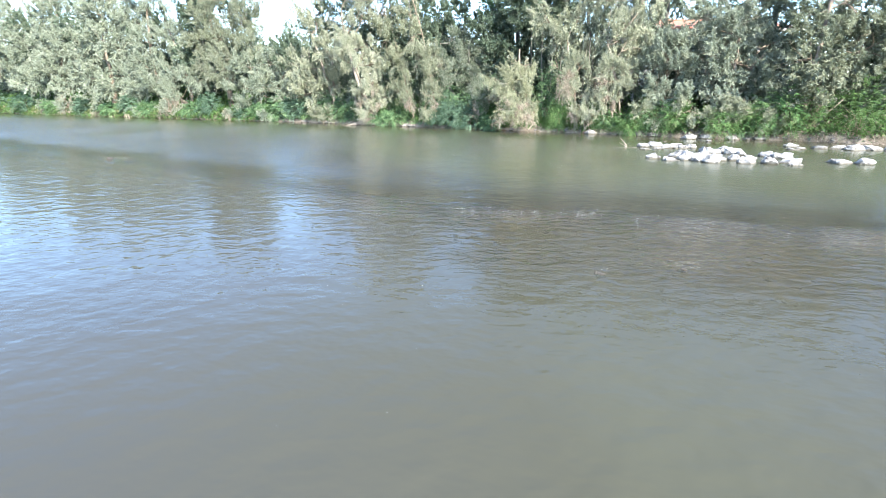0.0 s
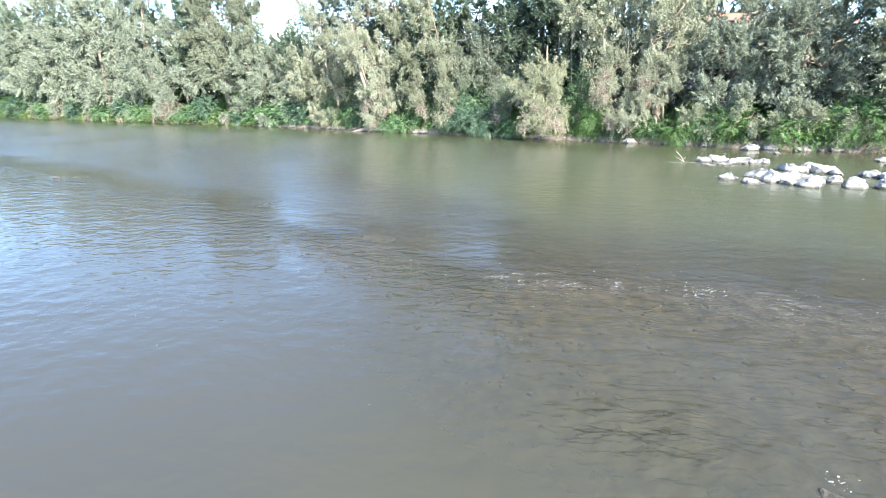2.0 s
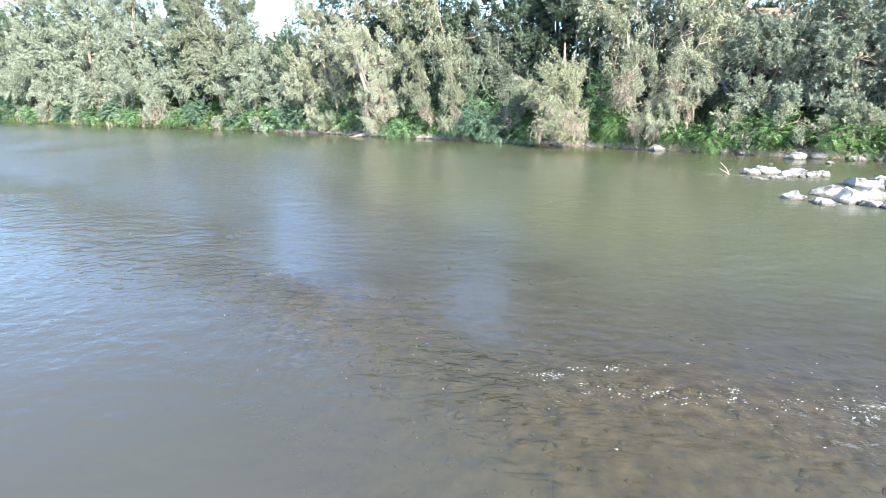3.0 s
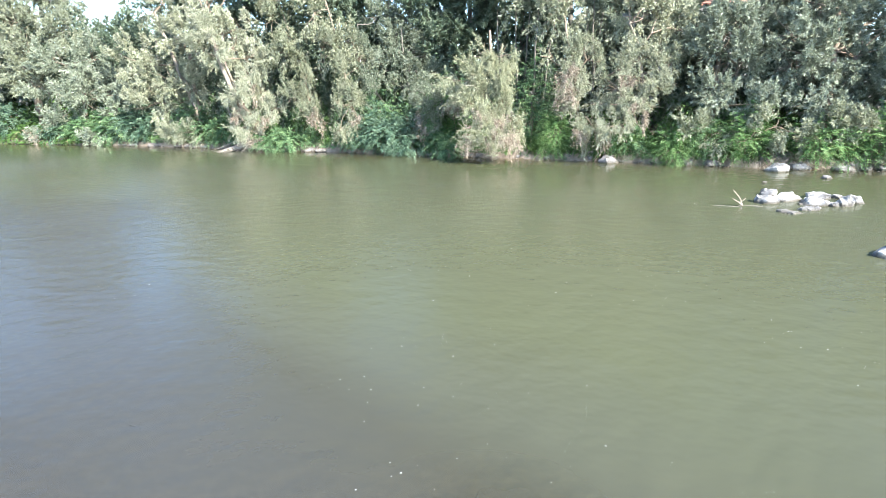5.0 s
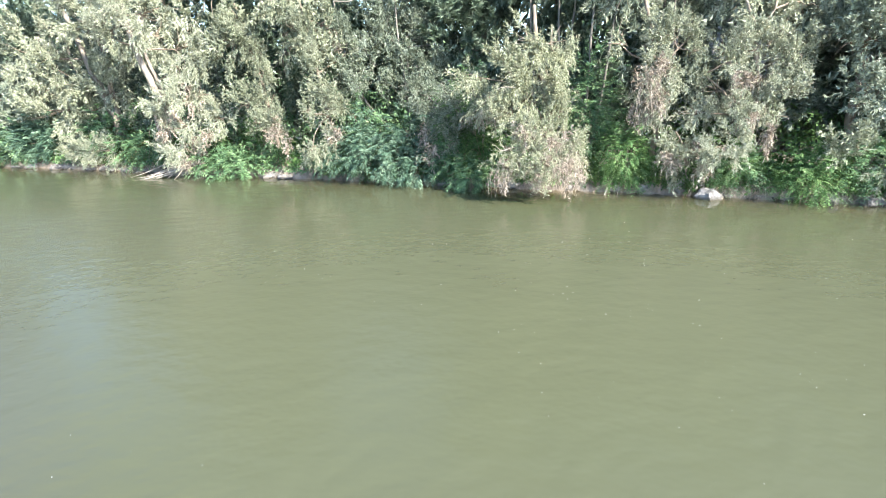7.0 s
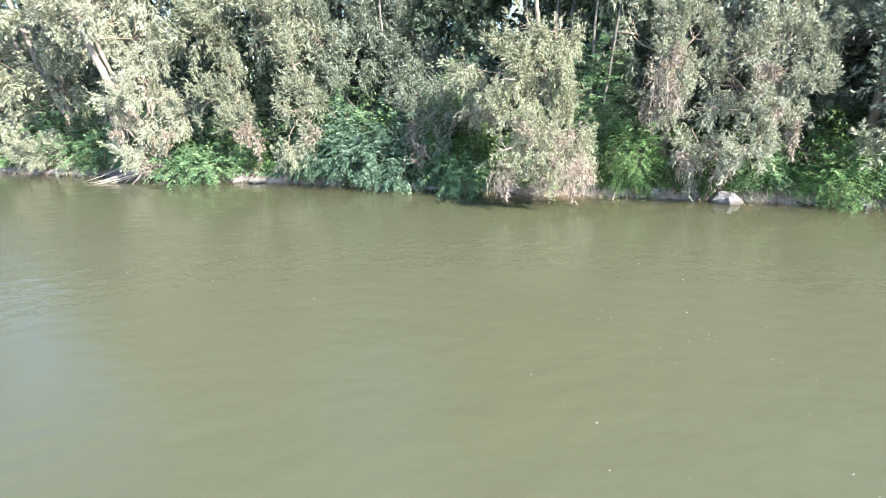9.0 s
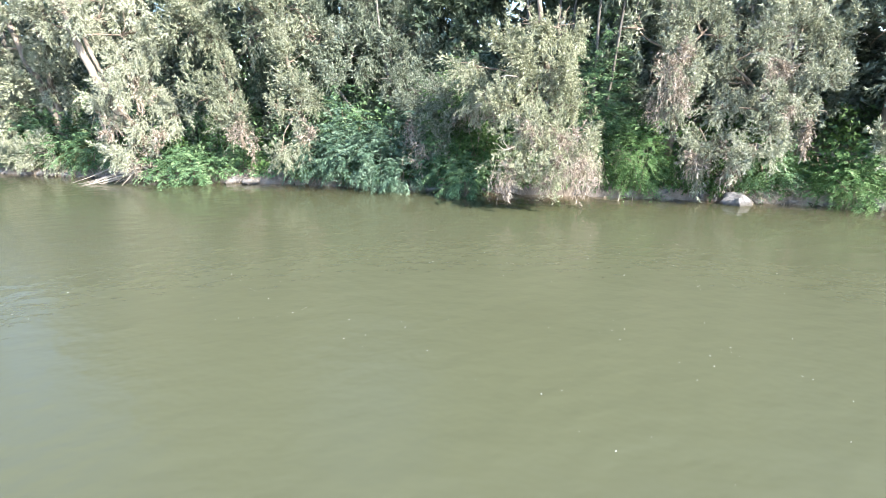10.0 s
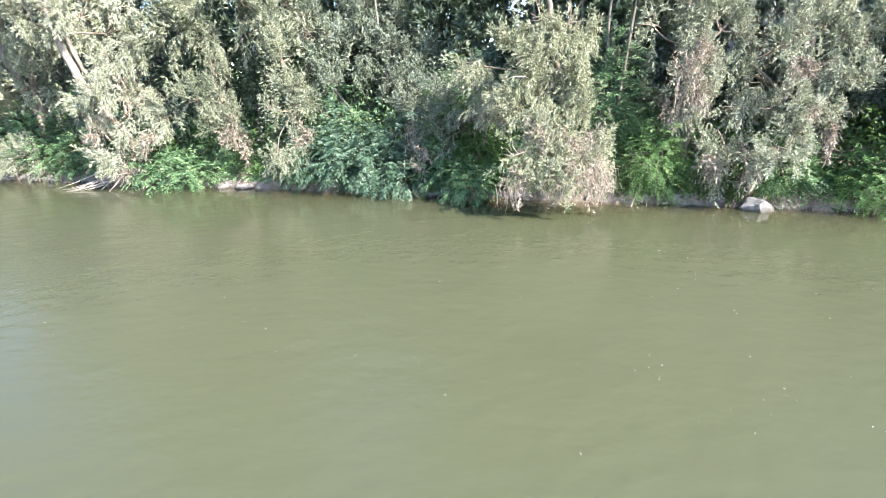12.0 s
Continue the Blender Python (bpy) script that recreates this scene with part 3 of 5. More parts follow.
willow("slender grey-green willow with hanging sprays", [([(-0.6, 42.0), (-0.82, 41.00, 2.20), (-1.06, 41.20, 3.58), (-1.33, 41.50, 5.22), (-1.63, 42.00, 6.56)], 0.07)],
       [(-1.49, 41.40, 4.85, 0.45, 0.83), (-1.18, 41.00, 3.85, 0.42, 0.67), (-0.96, 40.70, 2.83, 0.39, 0.46), (-0.88, 40.50, 2.15, 0.42, 0.55), (-1.53, 40.50, 2.32, 0.19, 0.33), (-0.48, 40.70, 2.51, 0.21, 0.40), (-0.91, 40.30, 1.44, 0.30, 0.33), (-1.49, 40.30, 1.03, 0.33, 0.20)], strands=[((-0.59, 40.20, 1.69), 0.19, 0.56, 80), ((-0.39, 41.40, 4.49), 0.16, 0.64, 60)], base_tint=0.56, tops=[(-2.4, 42.0, 6.3, 0.99, 1.17), (-1.7, 41.6, 4.9, 0.92, 0.96), (-0.8, 41.6, 5.1, 0.78, 0.81), (-2.6, 42.6, 8.0, 0.85, 1.17), (-0.1, 41.4, 4.1, 0.57, 0.53), (-3.0, 43.2, 10.4, 1.28, 1.46), (-2.8, 43.8, 12.4, 1.28, 1.31)], **NEAR)
# its shade is put into a lower leaf tint and the cooler leaf
willow("grey-green willow set back behind a feathery bush", [([(2.0, 41.6), (1.97, 41.20, 2.75), (1.75, 41.40, 4.34), (1.75, 41.80, 5.92)], 0.06), ([(2.0, 41.6), (0.14, 41.20, 2.95), (-0.15, 41.60, 4.36), (-0.32, 42.20, 5.93)], 0.05)],
       [(-0.11, 41.80, 4.68, 0.51, 0.71), (0.04, 40.80, 3.10, 0.46, 0.27), (1.12, 41.00, 3.24, 0.34, 0.25), (0.72, 41.80, 4.34, 0.45, 0.42), (1.99, 41.00, 3.93, 0.51, 0.38), (1.89, 40.70, 3.15, 0.44, 0.48), (3.00, 41.60, 4.44, 0.53, 0.53), (3.40, 41.20, 3.53, 0.43, 0.43), (1.33, 42.20, 5.12, 0.46, 0.53), (2.42, 42.00, 5.03, 0.62, 0.60), (2.75, 40.50, 2.65, 0.41, 0.41), (3.38, 40.30, 2.56, 0.28, 0.35)], bark=BARK_DARK, boughs=4, base_tint=0.42, tops=[(1.5, 42.2, 5.1, 1.01, 0.75), (0.9, 41.4, 3.9, 1.14, 0.60), (2.4, 41.0, 3.9, 0.84, 0.46), (0.7, 43.0, 6.3, 0.9, 0.7), (3.2, 42.3, 5.0, 0.8, 0.55), (2.2, 42.8, 6.2, 0.9, 0.6)], **dict(NEAR, per_m2=9, mat=WILLOW))
willow("dense round-topped willow bush hanging over the water", [([(5.4, 37.5), (5.35, 36.30, 1.80), (4.87, 36.20, 3.09), (4.72, 36.30, 4.29), (4.77, 36.60, 5.13)], 0.1), ([(5.4, 37.5), (4.93, 36.20, 1.70), (4.14, 36.30, 3.10), (3.83, 36.40, 3.83)], 0.06)],
       [(4.57, 36.40, 4.18, 0.63, 0.60), (5.20, 36.20, 4.11, 0.43, 0.66), (3.83, 36.40, 3.83, 0.34, 0.29), (3.17, 36.80, 3.30, 0.46, 0.19), (4.18, 36.10, 3.34, 0.63, 0.44), (5.05, 35.90, 3.20, 0.49, 0.60), (4.40, 35.80, 2.68, 0.63, 0.44), (3.82, 36.00, 2.39, 0.37, 0.44), (5.06, 35.60, 2.48, 0.39, 0.40), (3.87, 35.50, 1.81, 0.38, 0.43), (4.71, 35.40, 1.90, 0.45, 0.35), (5.42, 35.40, 1.68, 0.34, 0.47), (4.71, 35.10, 1.38, 0.44, 0.43), (3.57, 35.40, 1.41, 0.36, 0.29), (4.15, 34.90, 0.87, 0.35, 0.37), (4.25, 34.80, 0.56, 0.17, 0.20), (3.83, 35.20, 0.93, 0.24, 0.29), (5.62, 35.30, 1.18, 0.22, 0.30), (3.48, 37.00, 2.68, 0.49, 0.31)], strands=[((5.05, 34.95, 1.07), 0.47, 0.74, 560), ((4.46, 34.85, 0.88), 0.44, 0.61, 260), ((3.36, 35.20, 0.84), 0.22, 0.61, 160), ((4.13, 35.20, 1.88), 0.31, 0.56, 200), ((4.90, 35.00, 1.68), 0.41, 0.56, 240), ((3.50, 36.40, 2.32), 0.34, 0.47, 220), ((5.39, 35.00, 0.72), 0.30, 0.50, 220)], base_tint=0.7, **dict(NEAR, mat=WILLOW_OLIVE))
willow("willow with brown dead sprays hanging from its crown", [([(8.6, 36.3), (8.27, 35.70, 2.12), (7.97, 35.40, 3.51), (7.69, 35.60, 4.59), (7.66, 36.00, 5.57)], 0.09), ([(8.6, 36.3), (8.00, 35.40, 3.45), (8.35, 35.20, 3.91), (8.72, 35.10, 4.31)], 0.04)],
       [(8.24, 35.30, 4.21, 0.57, 0.53), (8.71, 35.00, 3.81, 0.24, 0.29), (8.06, 35.10, 3.23, 0.43, 0.44), (7.91, 34.90, 2.54, 0.28, 0.41), (7.52, 35.10, 2.79, 0.22, 0.78), (7.82, 35.50, 4.11, 0.31, 0.49), (7.55, 35.50, 3.88, 0.17, 0.44)], strands=[((7.32, 34.90, 3.02), 0.27, 0.99, 220), ((7.59, 34.80, 2.61), 0.22, 0.75, 160), ((7.62, 34.90, 3.49), 0.27, 0.49, 120), ((7.31, 35.20, 2.11), 0.34, 0.46, 140)], base_tint=0.68, tops=[(7.3, 36.2, 5.6, 0.77, 0.92), (6.9, 35.8, 4.2, 0.41, 0.62), (6.4, 37.0, 7.0, 0.90, 0.93), (8.4, 36.6, 6.8, 0.89, 0.92)], **NEAR)
willow("low grey willow shoots above the bank rocks", [([(8.9, 35.0), (8.75, 34.90, 1.23), (8.25, 34.80, 1.78)], 0.04)],
       [(8.24, 34.80, 1.38, 0.43, 0.17), (7.91, 34.90, 1.54, 0.17, 0.14), (8.09, 34.60, 0.86, 0.17, 0.27), (8.68, 34.70, 1.45, 0.22, 0.14)], name="willow_shrub", category="bush", group="bushes on the bank", base_tint=0.6, strands=[((7.99, 34.50, 0.94), 0.31, 0.56, 150), ((8.82, 34.50, 1.38), 0.39, 0.33, 120), ((9.00, 34.40, 0.76), 0.23, 0.39, 90)], **NEAR)
willow("broad forked willow with pale limbs and a brown dead spray", [([(11.2, 35.4), (10.73, 34.70, 2.71), (10.18, 34.50, 3.80), (10.21, 34.60, 4.38), (9.85, 34.80, 5.19)], 0.07), ([(11.2, 35.4), (10.46, 34.60, 3.33), (10.20, 34.50, 4.26), (10.61, 34.50, 4.83)], 0.045), ([(11.2, 35.4), (10.11, 34.70, 2.10), (9.67, 34.80, 2.74), (9.03, 34.90, 3.24)], 0.05)],
       [(10.21, 34.50, 3.89, 0.63, 0.49), (9.49, 34.50, 3.57, 0.30, 0.37), (10.20, 34.20, 3.10, 0.67, 0.38), (10.79, 33.90, 2.83, 0.50, 0.24), (11.28, 33.80, 2.94, 0.19, 0.16), (11.26, 34.10, 3.83, 0.30, 0.40), (9.83, 34.10, 2.50, 0.42, 0.32), (10.51, 33.80, 2.17, 0.42, 0.24), (9.38, 33.90, 1.74, 0.42, 0.31), (8.93, 33.80, 1.29, 0.52, 0.29), (9.44, 34.90, 2.80, 0.50, 0.50), (8.73, 34.90, 2.26, 0.37, 0.21), (9.04, 35.10, 3.00, 0.31, 0.30), (9.95, 35.60, 3.89, 0.23, 0.53), (10.91, 34.30, 3.67, 0.36, 0.40)], bark=BARK_PALE, strands=[((10.08, 33.60, 1.70), 0.17, 0.32, 150), ((9.85, 33.80, 2.27), 0.27, 0.54, 120), ((9.57, 34.00, 3.08), 0.36, 0.48, 80)], base_tint=0.73, tops=[(10.6, 35.2, 5.5, 1.14, 1.05), (11.7, 35.6, 6.6, 1.26, 1.00), (12.1, 35.0, 5.0, 0.85, 0.88), (11.0, 34.8, 4.1, 0.80, 0.71), (10.3, 36.0, 8.2, 1.48, 1.22), (12.4, 36.4, 8.6, 1.49, 1.24)], **NEAR)
willow("grey-green willow with low silvery shoots", [([(13.3, 34.2), (13.3, 34.1, 1.8), (13.4, 34.2, 4.0), (13.6, 34.4, 5.4)], 0.14)],
       [(13.40, 33.30, 3.7, 1.2, 1.4), (13.10, 33.50, 4.8, 1.1, 1.0), (13.50, 31.60, 2.2, 0.7, 0.55), (12.40, 32.70, 2.6, 0.7, 0.7), (14.10, 34.00, 5.2, 1.2, 0.9), (12.5, 34.0, 4.0, 0.9, 0.8)], base_tint=0.72, tops=[(12.8, 33.4, 4.1, 0.81, 0.95), (12.4, 33.0, 3.0, 0.70, 0.62), (13.7, 33.2, 3.5, 0.65, 0.67)], **dict(NEAR, per_m2=6, twigs=14, leaf=0.105, slim=0.33, mat=WILLOW))
willow("dense grey-green willow over the stony shore", [([(16.0, 31.6), (16.0, 31.4, 1.8), (16.1, 31.6, 4.0), (16.3, 32.0, 5.4)], 0.15)],
       [(15.4, 32.2, 3.8, 1.35, 1.5), (17.1, 31.6, 3.7, 1.45, 1.6), (15.0, 31.2, 2.1, 0.8, 0.45), (16.5, 30.6, 1.9, 0.9, 0.45), (16.2, 32.8, 5.4, 1.5, 1.1)], base_tint=0.7, tops=[(14.7, 32.6, 4.7, 0.93, 0.91), (16.2, 33.2, 5.0, 0.90, 1.03), (14.8, 32.2, 3.5, 0.78, 0.70), (17.1, 32.4, 4.0, 0.98, 1.01), (18.1, 32.6, 5.0, 0.88, 0.90), (17.7, 31.8, 3.0, 0.87, 0.64), (16.0, 32.0, 3.2, 0.77, 0.75), (17.2, 34.0, 6.3, 1.39, 0.99), (15.5, 34.4, 6.7, 1.20, 0.95)], **dict(NEAR, per_m2=4.5, twigs=14, leaf=0.125, slim=0.34, reach=0.46, mat=WILLOW))
willow("yellow-green willow with a brown root collar", [([(19.2, 30.0), (19.2, 29.8, 1.8), (19.3, 29.8, 3.6), (19.8, 30.2, 7.0)], 0.2), ([(19.2, 30.0), (20.4, 29.6, 2.4), (21.2, 29.7, 4.4)], 0.08), ([(19.2, 30.0), (20.9, 29.2, 2.0), (21.0, 29.4, 4.2)], 0.06)],
       [(18.6, 29.2, 4.2, 1.9, 1.7), (21.2, 28.9, 4.6, 2.0, 2.0), (20.4, 29.8, 6.8, 2.8, 1.9), (18.9, 28.9, 2.7, 1.1, 0.8)], bark=BARK_PALE,
       strands=[((18.9, 28.9, 2.2), 0.5, 0.8, 150)], **dict(NEAR, per_m2=3.2, twigs=13, leaf=0.15, slim=0.36, reach=0.5, base_tint=0.66, mat=WILLOW_YELLOW))

# upstream, towards the bend
willow("tall yellow-green willow above a rounded thicket", [([(-21.3, 55.5), (-21.5, 55.6, 3.5), (-22.8, 56.8, 6.5), (-23.2, 57.5, 9.9), (-23.7, 58.3, 13.2)], 0.26)],
       [(-22.4, 56.6, 9.7, 2.19, 1.49), (-24.1, 56.7, 7.4, 1.52, 0.91), (-21.3, 55.1, 7.6, 1.47, 0.88), (-22.2, 55.4, 6.3, 1.39, 0.60), (-19.2, 56.0, 9.2, 1.38, 1.77), (-18.4, 54.6, 7.0, 1.36, 1.07), (-22.9, 57.3, 12.6, 2.49, 1.99), (-19.1, 56.4, 11.9, 1.37, 1.56), (-21.2, 54.1, 4.4, 1.37, 1.17), (-23.5, 55.7, 5.0, 1.01, 1.01), (-20.7, 54.4, 6.0, 1.36, 0.88)], mat=WILLOW_YELLOW, **dict(MID, base_tint=0.68))
willow("rounded grey-green willow thicket on the bank", [([(-17.4, 52.6), (-17.4, 52.6, 2.5), (-17.5, 52.8, 4.8)], 0.12)],
       [(-18.2, 52.8, 4.6, 1.70, 1.14), (-16.0, 52.1, 5.0, 1.39, 1.21), (-14.3, 50.8, 3.8, 1.18, 1.09), (-16.7, 51.4, 3.0, 1.49, 0.84), (-19.6, 52.9, 3.2, 0.96, 0.77), (-13.1, 49.4, 2.7, 0.80, 0.80), (-14.4, 49.6, 1.9, 0.81, 0.54), (-18.3, 51.5, 1.6, 0.94, 0.47)], **dict(MID, base_tint=0.62))
willow("broad pale willow with leaning limbs", [([(-25.9, 57.4), (-26.0, 57.1, 3.6), (-26.9, 57.8, 5.8), (-28.6, 59.8, 8.7)], 0.2), ([(-30.8, 60.4), (-31.1, 60.6, 3.6), (-31.6, 61.3, 7.4), (-32.0, 62.5, 11.1)], 0.24)],
       [(-31.2, 60.6, 7.6, 2.08, 1.64), (-33.4, 62.8, 10.1, 1.91, 1.69), (-29.3, 60.7, 8.8, 1.52, 1.41), (-31.5, 60.0, 5.2, 1.86, 1.21), (-27.8, 57.7, 4.6, 1.26, 1.05), (-24.3, 55.7, 3.5, 0.91, 0.71), (-31.6, 62.8, 12.7, 2.44, 1.78), (-27.9, 56.8, 2.8, 1.05, 0.63), (-27.4, 56.1, 1.6, 0.93, 0.93), (-32.1, 59.5, 3.1, 1.10, 0.88), (-26.5, 57.7, 6.3, 1.04, 0.94), (-24.8, 56.5, 4.8, 0.82, 0.62), (-29.7, 58.1, 3.6, 1.71, 1.07), (-32.9, 60.1, 3.9, 1.33, 1.22), (-25.4, 56.0, 3.8, 1.02, 1.02), (-27.4, 58.9, 8.1, 1.27, 1.27)], strands=[((-27.3, 55.8, 1.6), 1.3, 1.2, 160)], **dict(MID, base_tint=0.68))
willow("pale round-crowned willow with a bare trunk", [([(-37.9, 63.7), (-37.1, 62.9, 4.0), (-37.7, 63.4, 5.9), (-38.4, 64.4, 9.3)], 0.26)],
       [(-37.5, 63.1, 8.1, 2.29, 1.72), (-38.4, 64.9, 11.0, 2.22, 1.75), (-35.4, 62.4, 7.2, 1.59, 1.25), (-39.9, 64.0, 6.3, 1.77, 1.18), (-34.7, 60.8, 4.2, 1.12, 1.12), (-35.5, 64.4, 10.3, 1.39, 1.74), (-38.6, 66.5, 13.9, 2.60, 1.89), (-34.2, 60.0, 2.3, 1.00, 0.56), (-41.1, 64.2, 4.3, 1.43, 0.84), (-38.9, 62.9, 4.3, 1.87, 1.28), (-36.5, 61.3, 2.9, 1.60, 1.03), (-42.2, 66.1, 7.8, 1.94, 1.70), (-39.0, 62.4, 2.3, 1.40, 0.70)], strands=[((-43.2, 64.3, 1.7), 0.9, 1.2, 120)], **dict(FAR, base_tint=0.68))
willow("pale willow at the river bend", [([(-47.9, 69.5), (-47.0, 69.0, 3.8), (-46.5, 69.2, 8.1), (-47.7, 71.4, 12.5)], 0.26)],
       [(-47.1, 69.0, 8.7, 2.54, 2.03), (-51.5, 71.4, 7.7, 2.52, 2.38), (-48.0, 71.5, 11.7, 2.60, 1.95), (-45.0, 67.1, 5.9, 2.12, 1.49), (-48.4, 68.1, 4.1, 1.79, 1.15), (-44.5, 65.6, 3.2, 1.23, 0.74), (-55.4, 75.5, 10.9, 2.64, 2.23), (-48.7, 72.9, 14.9, 2.88, 1.97), (-53.2, 71.1, 5.2, 1.87, 1.47), (-46.6, 67.4, 5.3, 2.01, 1.63), (-50.5, 69.0, 3.8, 2.08, 1.30), (-44.0, 66.6, 7.3, 1.72, 1.47), (-55.5, 73.6, 8.2, 2.33, 2.19)], **dict(FAR, base_tint=0.68))
willow("pale willow at the river bend", [([(-62.6, 77.4), (-61.1, 76.6, 4.0), (-61.0, 77.5, 8.9)], 0.26)],
       [(-59.1, 76.0, 9.4, 2.82, 2.68), (-65.3, 79.4, 8.3, 2.98, 3.13), (-58.3, 74.0, 6.0, 2.37, 2.09), (-65.6, 77.8, 4.8, 2.52, 1.78), (-64.1, 81.2, 13.4, 3.29, 2.70), (-73.6, 84.4, 9.5, 3.50, 3.66), (-72.3, 81.6, 4.9, 2.65, 2.03)], **dict(FAR, base_tint=0.56, per_m2=1.2, leaf=0.26))

# the second row, in the shade behind, with shade also put into its leaf and bark colours
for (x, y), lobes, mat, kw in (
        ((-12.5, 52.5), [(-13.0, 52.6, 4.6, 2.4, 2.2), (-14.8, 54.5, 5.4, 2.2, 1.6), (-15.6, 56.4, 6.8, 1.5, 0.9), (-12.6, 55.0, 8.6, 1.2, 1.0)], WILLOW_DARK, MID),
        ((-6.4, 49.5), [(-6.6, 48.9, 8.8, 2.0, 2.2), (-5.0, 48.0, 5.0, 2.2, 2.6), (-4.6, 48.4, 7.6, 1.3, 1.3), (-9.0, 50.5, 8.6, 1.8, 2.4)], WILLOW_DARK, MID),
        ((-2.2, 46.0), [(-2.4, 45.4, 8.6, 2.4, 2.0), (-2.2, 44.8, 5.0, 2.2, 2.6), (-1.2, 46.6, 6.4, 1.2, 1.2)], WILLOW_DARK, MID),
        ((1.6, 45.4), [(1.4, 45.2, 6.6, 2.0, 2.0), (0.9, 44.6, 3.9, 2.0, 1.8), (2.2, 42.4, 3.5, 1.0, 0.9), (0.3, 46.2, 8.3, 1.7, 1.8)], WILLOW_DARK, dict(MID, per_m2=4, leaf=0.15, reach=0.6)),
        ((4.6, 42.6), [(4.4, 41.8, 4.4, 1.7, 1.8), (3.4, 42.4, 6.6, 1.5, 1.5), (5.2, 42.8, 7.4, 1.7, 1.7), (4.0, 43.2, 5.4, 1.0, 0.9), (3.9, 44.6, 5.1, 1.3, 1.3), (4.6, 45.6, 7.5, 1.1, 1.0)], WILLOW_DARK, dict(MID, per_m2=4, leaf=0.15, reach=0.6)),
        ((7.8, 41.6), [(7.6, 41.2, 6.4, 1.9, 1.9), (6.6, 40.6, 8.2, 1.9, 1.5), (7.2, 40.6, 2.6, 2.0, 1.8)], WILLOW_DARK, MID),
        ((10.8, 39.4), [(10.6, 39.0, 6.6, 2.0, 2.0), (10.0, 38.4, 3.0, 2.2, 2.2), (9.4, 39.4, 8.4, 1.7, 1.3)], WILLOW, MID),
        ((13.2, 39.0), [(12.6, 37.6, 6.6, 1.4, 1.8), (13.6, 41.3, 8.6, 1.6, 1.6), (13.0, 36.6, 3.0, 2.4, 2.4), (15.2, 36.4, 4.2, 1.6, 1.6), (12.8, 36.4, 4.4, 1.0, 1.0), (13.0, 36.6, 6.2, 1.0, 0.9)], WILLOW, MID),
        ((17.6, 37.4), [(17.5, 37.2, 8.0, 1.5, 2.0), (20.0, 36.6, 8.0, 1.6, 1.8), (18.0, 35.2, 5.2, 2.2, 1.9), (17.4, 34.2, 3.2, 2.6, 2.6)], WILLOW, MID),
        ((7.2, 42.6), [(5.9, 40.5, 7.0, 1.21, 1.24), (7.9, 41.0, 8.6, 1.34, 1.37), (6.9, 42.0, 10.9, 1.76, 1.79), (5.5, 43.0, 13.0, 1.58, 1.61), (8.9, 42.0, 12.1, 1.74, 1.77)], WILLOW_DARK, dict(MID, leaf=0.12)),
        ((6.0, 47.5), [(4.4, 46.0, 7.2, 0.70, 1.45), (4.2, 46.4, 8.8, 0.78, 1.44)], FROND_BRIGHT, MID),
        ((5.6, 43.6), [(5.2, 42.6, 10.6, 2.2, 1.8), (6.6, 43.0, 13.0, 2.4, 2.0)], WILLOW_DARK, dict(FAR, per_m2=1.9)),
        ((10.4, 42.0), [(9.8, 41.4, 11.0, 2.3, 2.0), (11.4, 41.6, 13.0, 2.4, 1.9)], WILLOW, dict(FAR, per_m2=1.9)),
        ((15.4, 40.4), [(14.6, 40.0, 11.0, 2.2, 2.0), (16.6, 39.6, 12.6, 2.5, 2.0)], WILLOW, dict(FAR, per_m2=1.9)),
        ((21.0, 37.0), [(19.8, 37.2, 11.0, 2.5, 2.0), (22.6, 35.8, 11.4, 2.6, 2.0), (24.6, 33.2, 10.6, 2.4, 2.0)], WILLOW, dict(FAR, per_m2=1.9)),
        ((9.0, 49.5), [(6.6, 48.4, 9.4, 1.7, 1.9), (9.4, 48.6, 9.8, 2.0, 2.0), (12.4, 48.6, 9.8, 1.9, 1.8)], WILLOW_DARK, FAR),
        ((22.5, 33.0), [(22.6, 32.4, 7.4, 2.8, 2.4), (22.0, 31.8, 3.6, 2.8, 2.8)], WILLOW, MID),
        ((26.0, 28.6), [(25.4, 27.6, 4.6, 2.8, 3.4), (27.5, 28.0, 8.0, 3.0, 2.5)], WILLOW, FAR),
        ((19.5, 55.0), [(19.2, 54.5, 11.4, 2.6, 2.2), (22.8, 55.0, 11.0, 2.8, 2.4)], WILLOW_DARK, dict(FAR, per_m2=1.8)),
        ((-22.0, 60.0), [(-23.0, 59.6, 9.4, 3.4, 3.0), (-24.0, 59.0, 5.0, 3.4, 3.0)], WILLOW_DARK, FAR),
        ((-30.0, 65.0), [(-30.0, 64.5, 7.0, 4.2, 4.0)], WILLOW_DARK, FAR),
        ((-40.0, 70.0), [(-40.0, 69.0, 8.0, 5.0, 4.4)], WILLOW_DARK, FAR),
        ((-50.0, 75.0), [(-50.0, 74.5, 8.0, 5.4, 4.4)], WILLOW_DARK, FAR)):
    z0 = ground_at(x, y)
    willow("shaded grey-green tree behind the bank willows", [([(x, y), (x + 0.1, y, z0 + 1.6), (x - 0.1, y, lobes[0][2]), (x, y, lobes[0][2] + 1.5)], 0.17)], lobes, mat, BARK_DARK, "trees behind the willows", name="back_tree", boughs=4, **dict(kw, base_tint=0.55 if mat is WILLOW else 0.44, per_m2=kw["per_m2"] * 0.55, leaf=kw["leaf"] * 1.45))

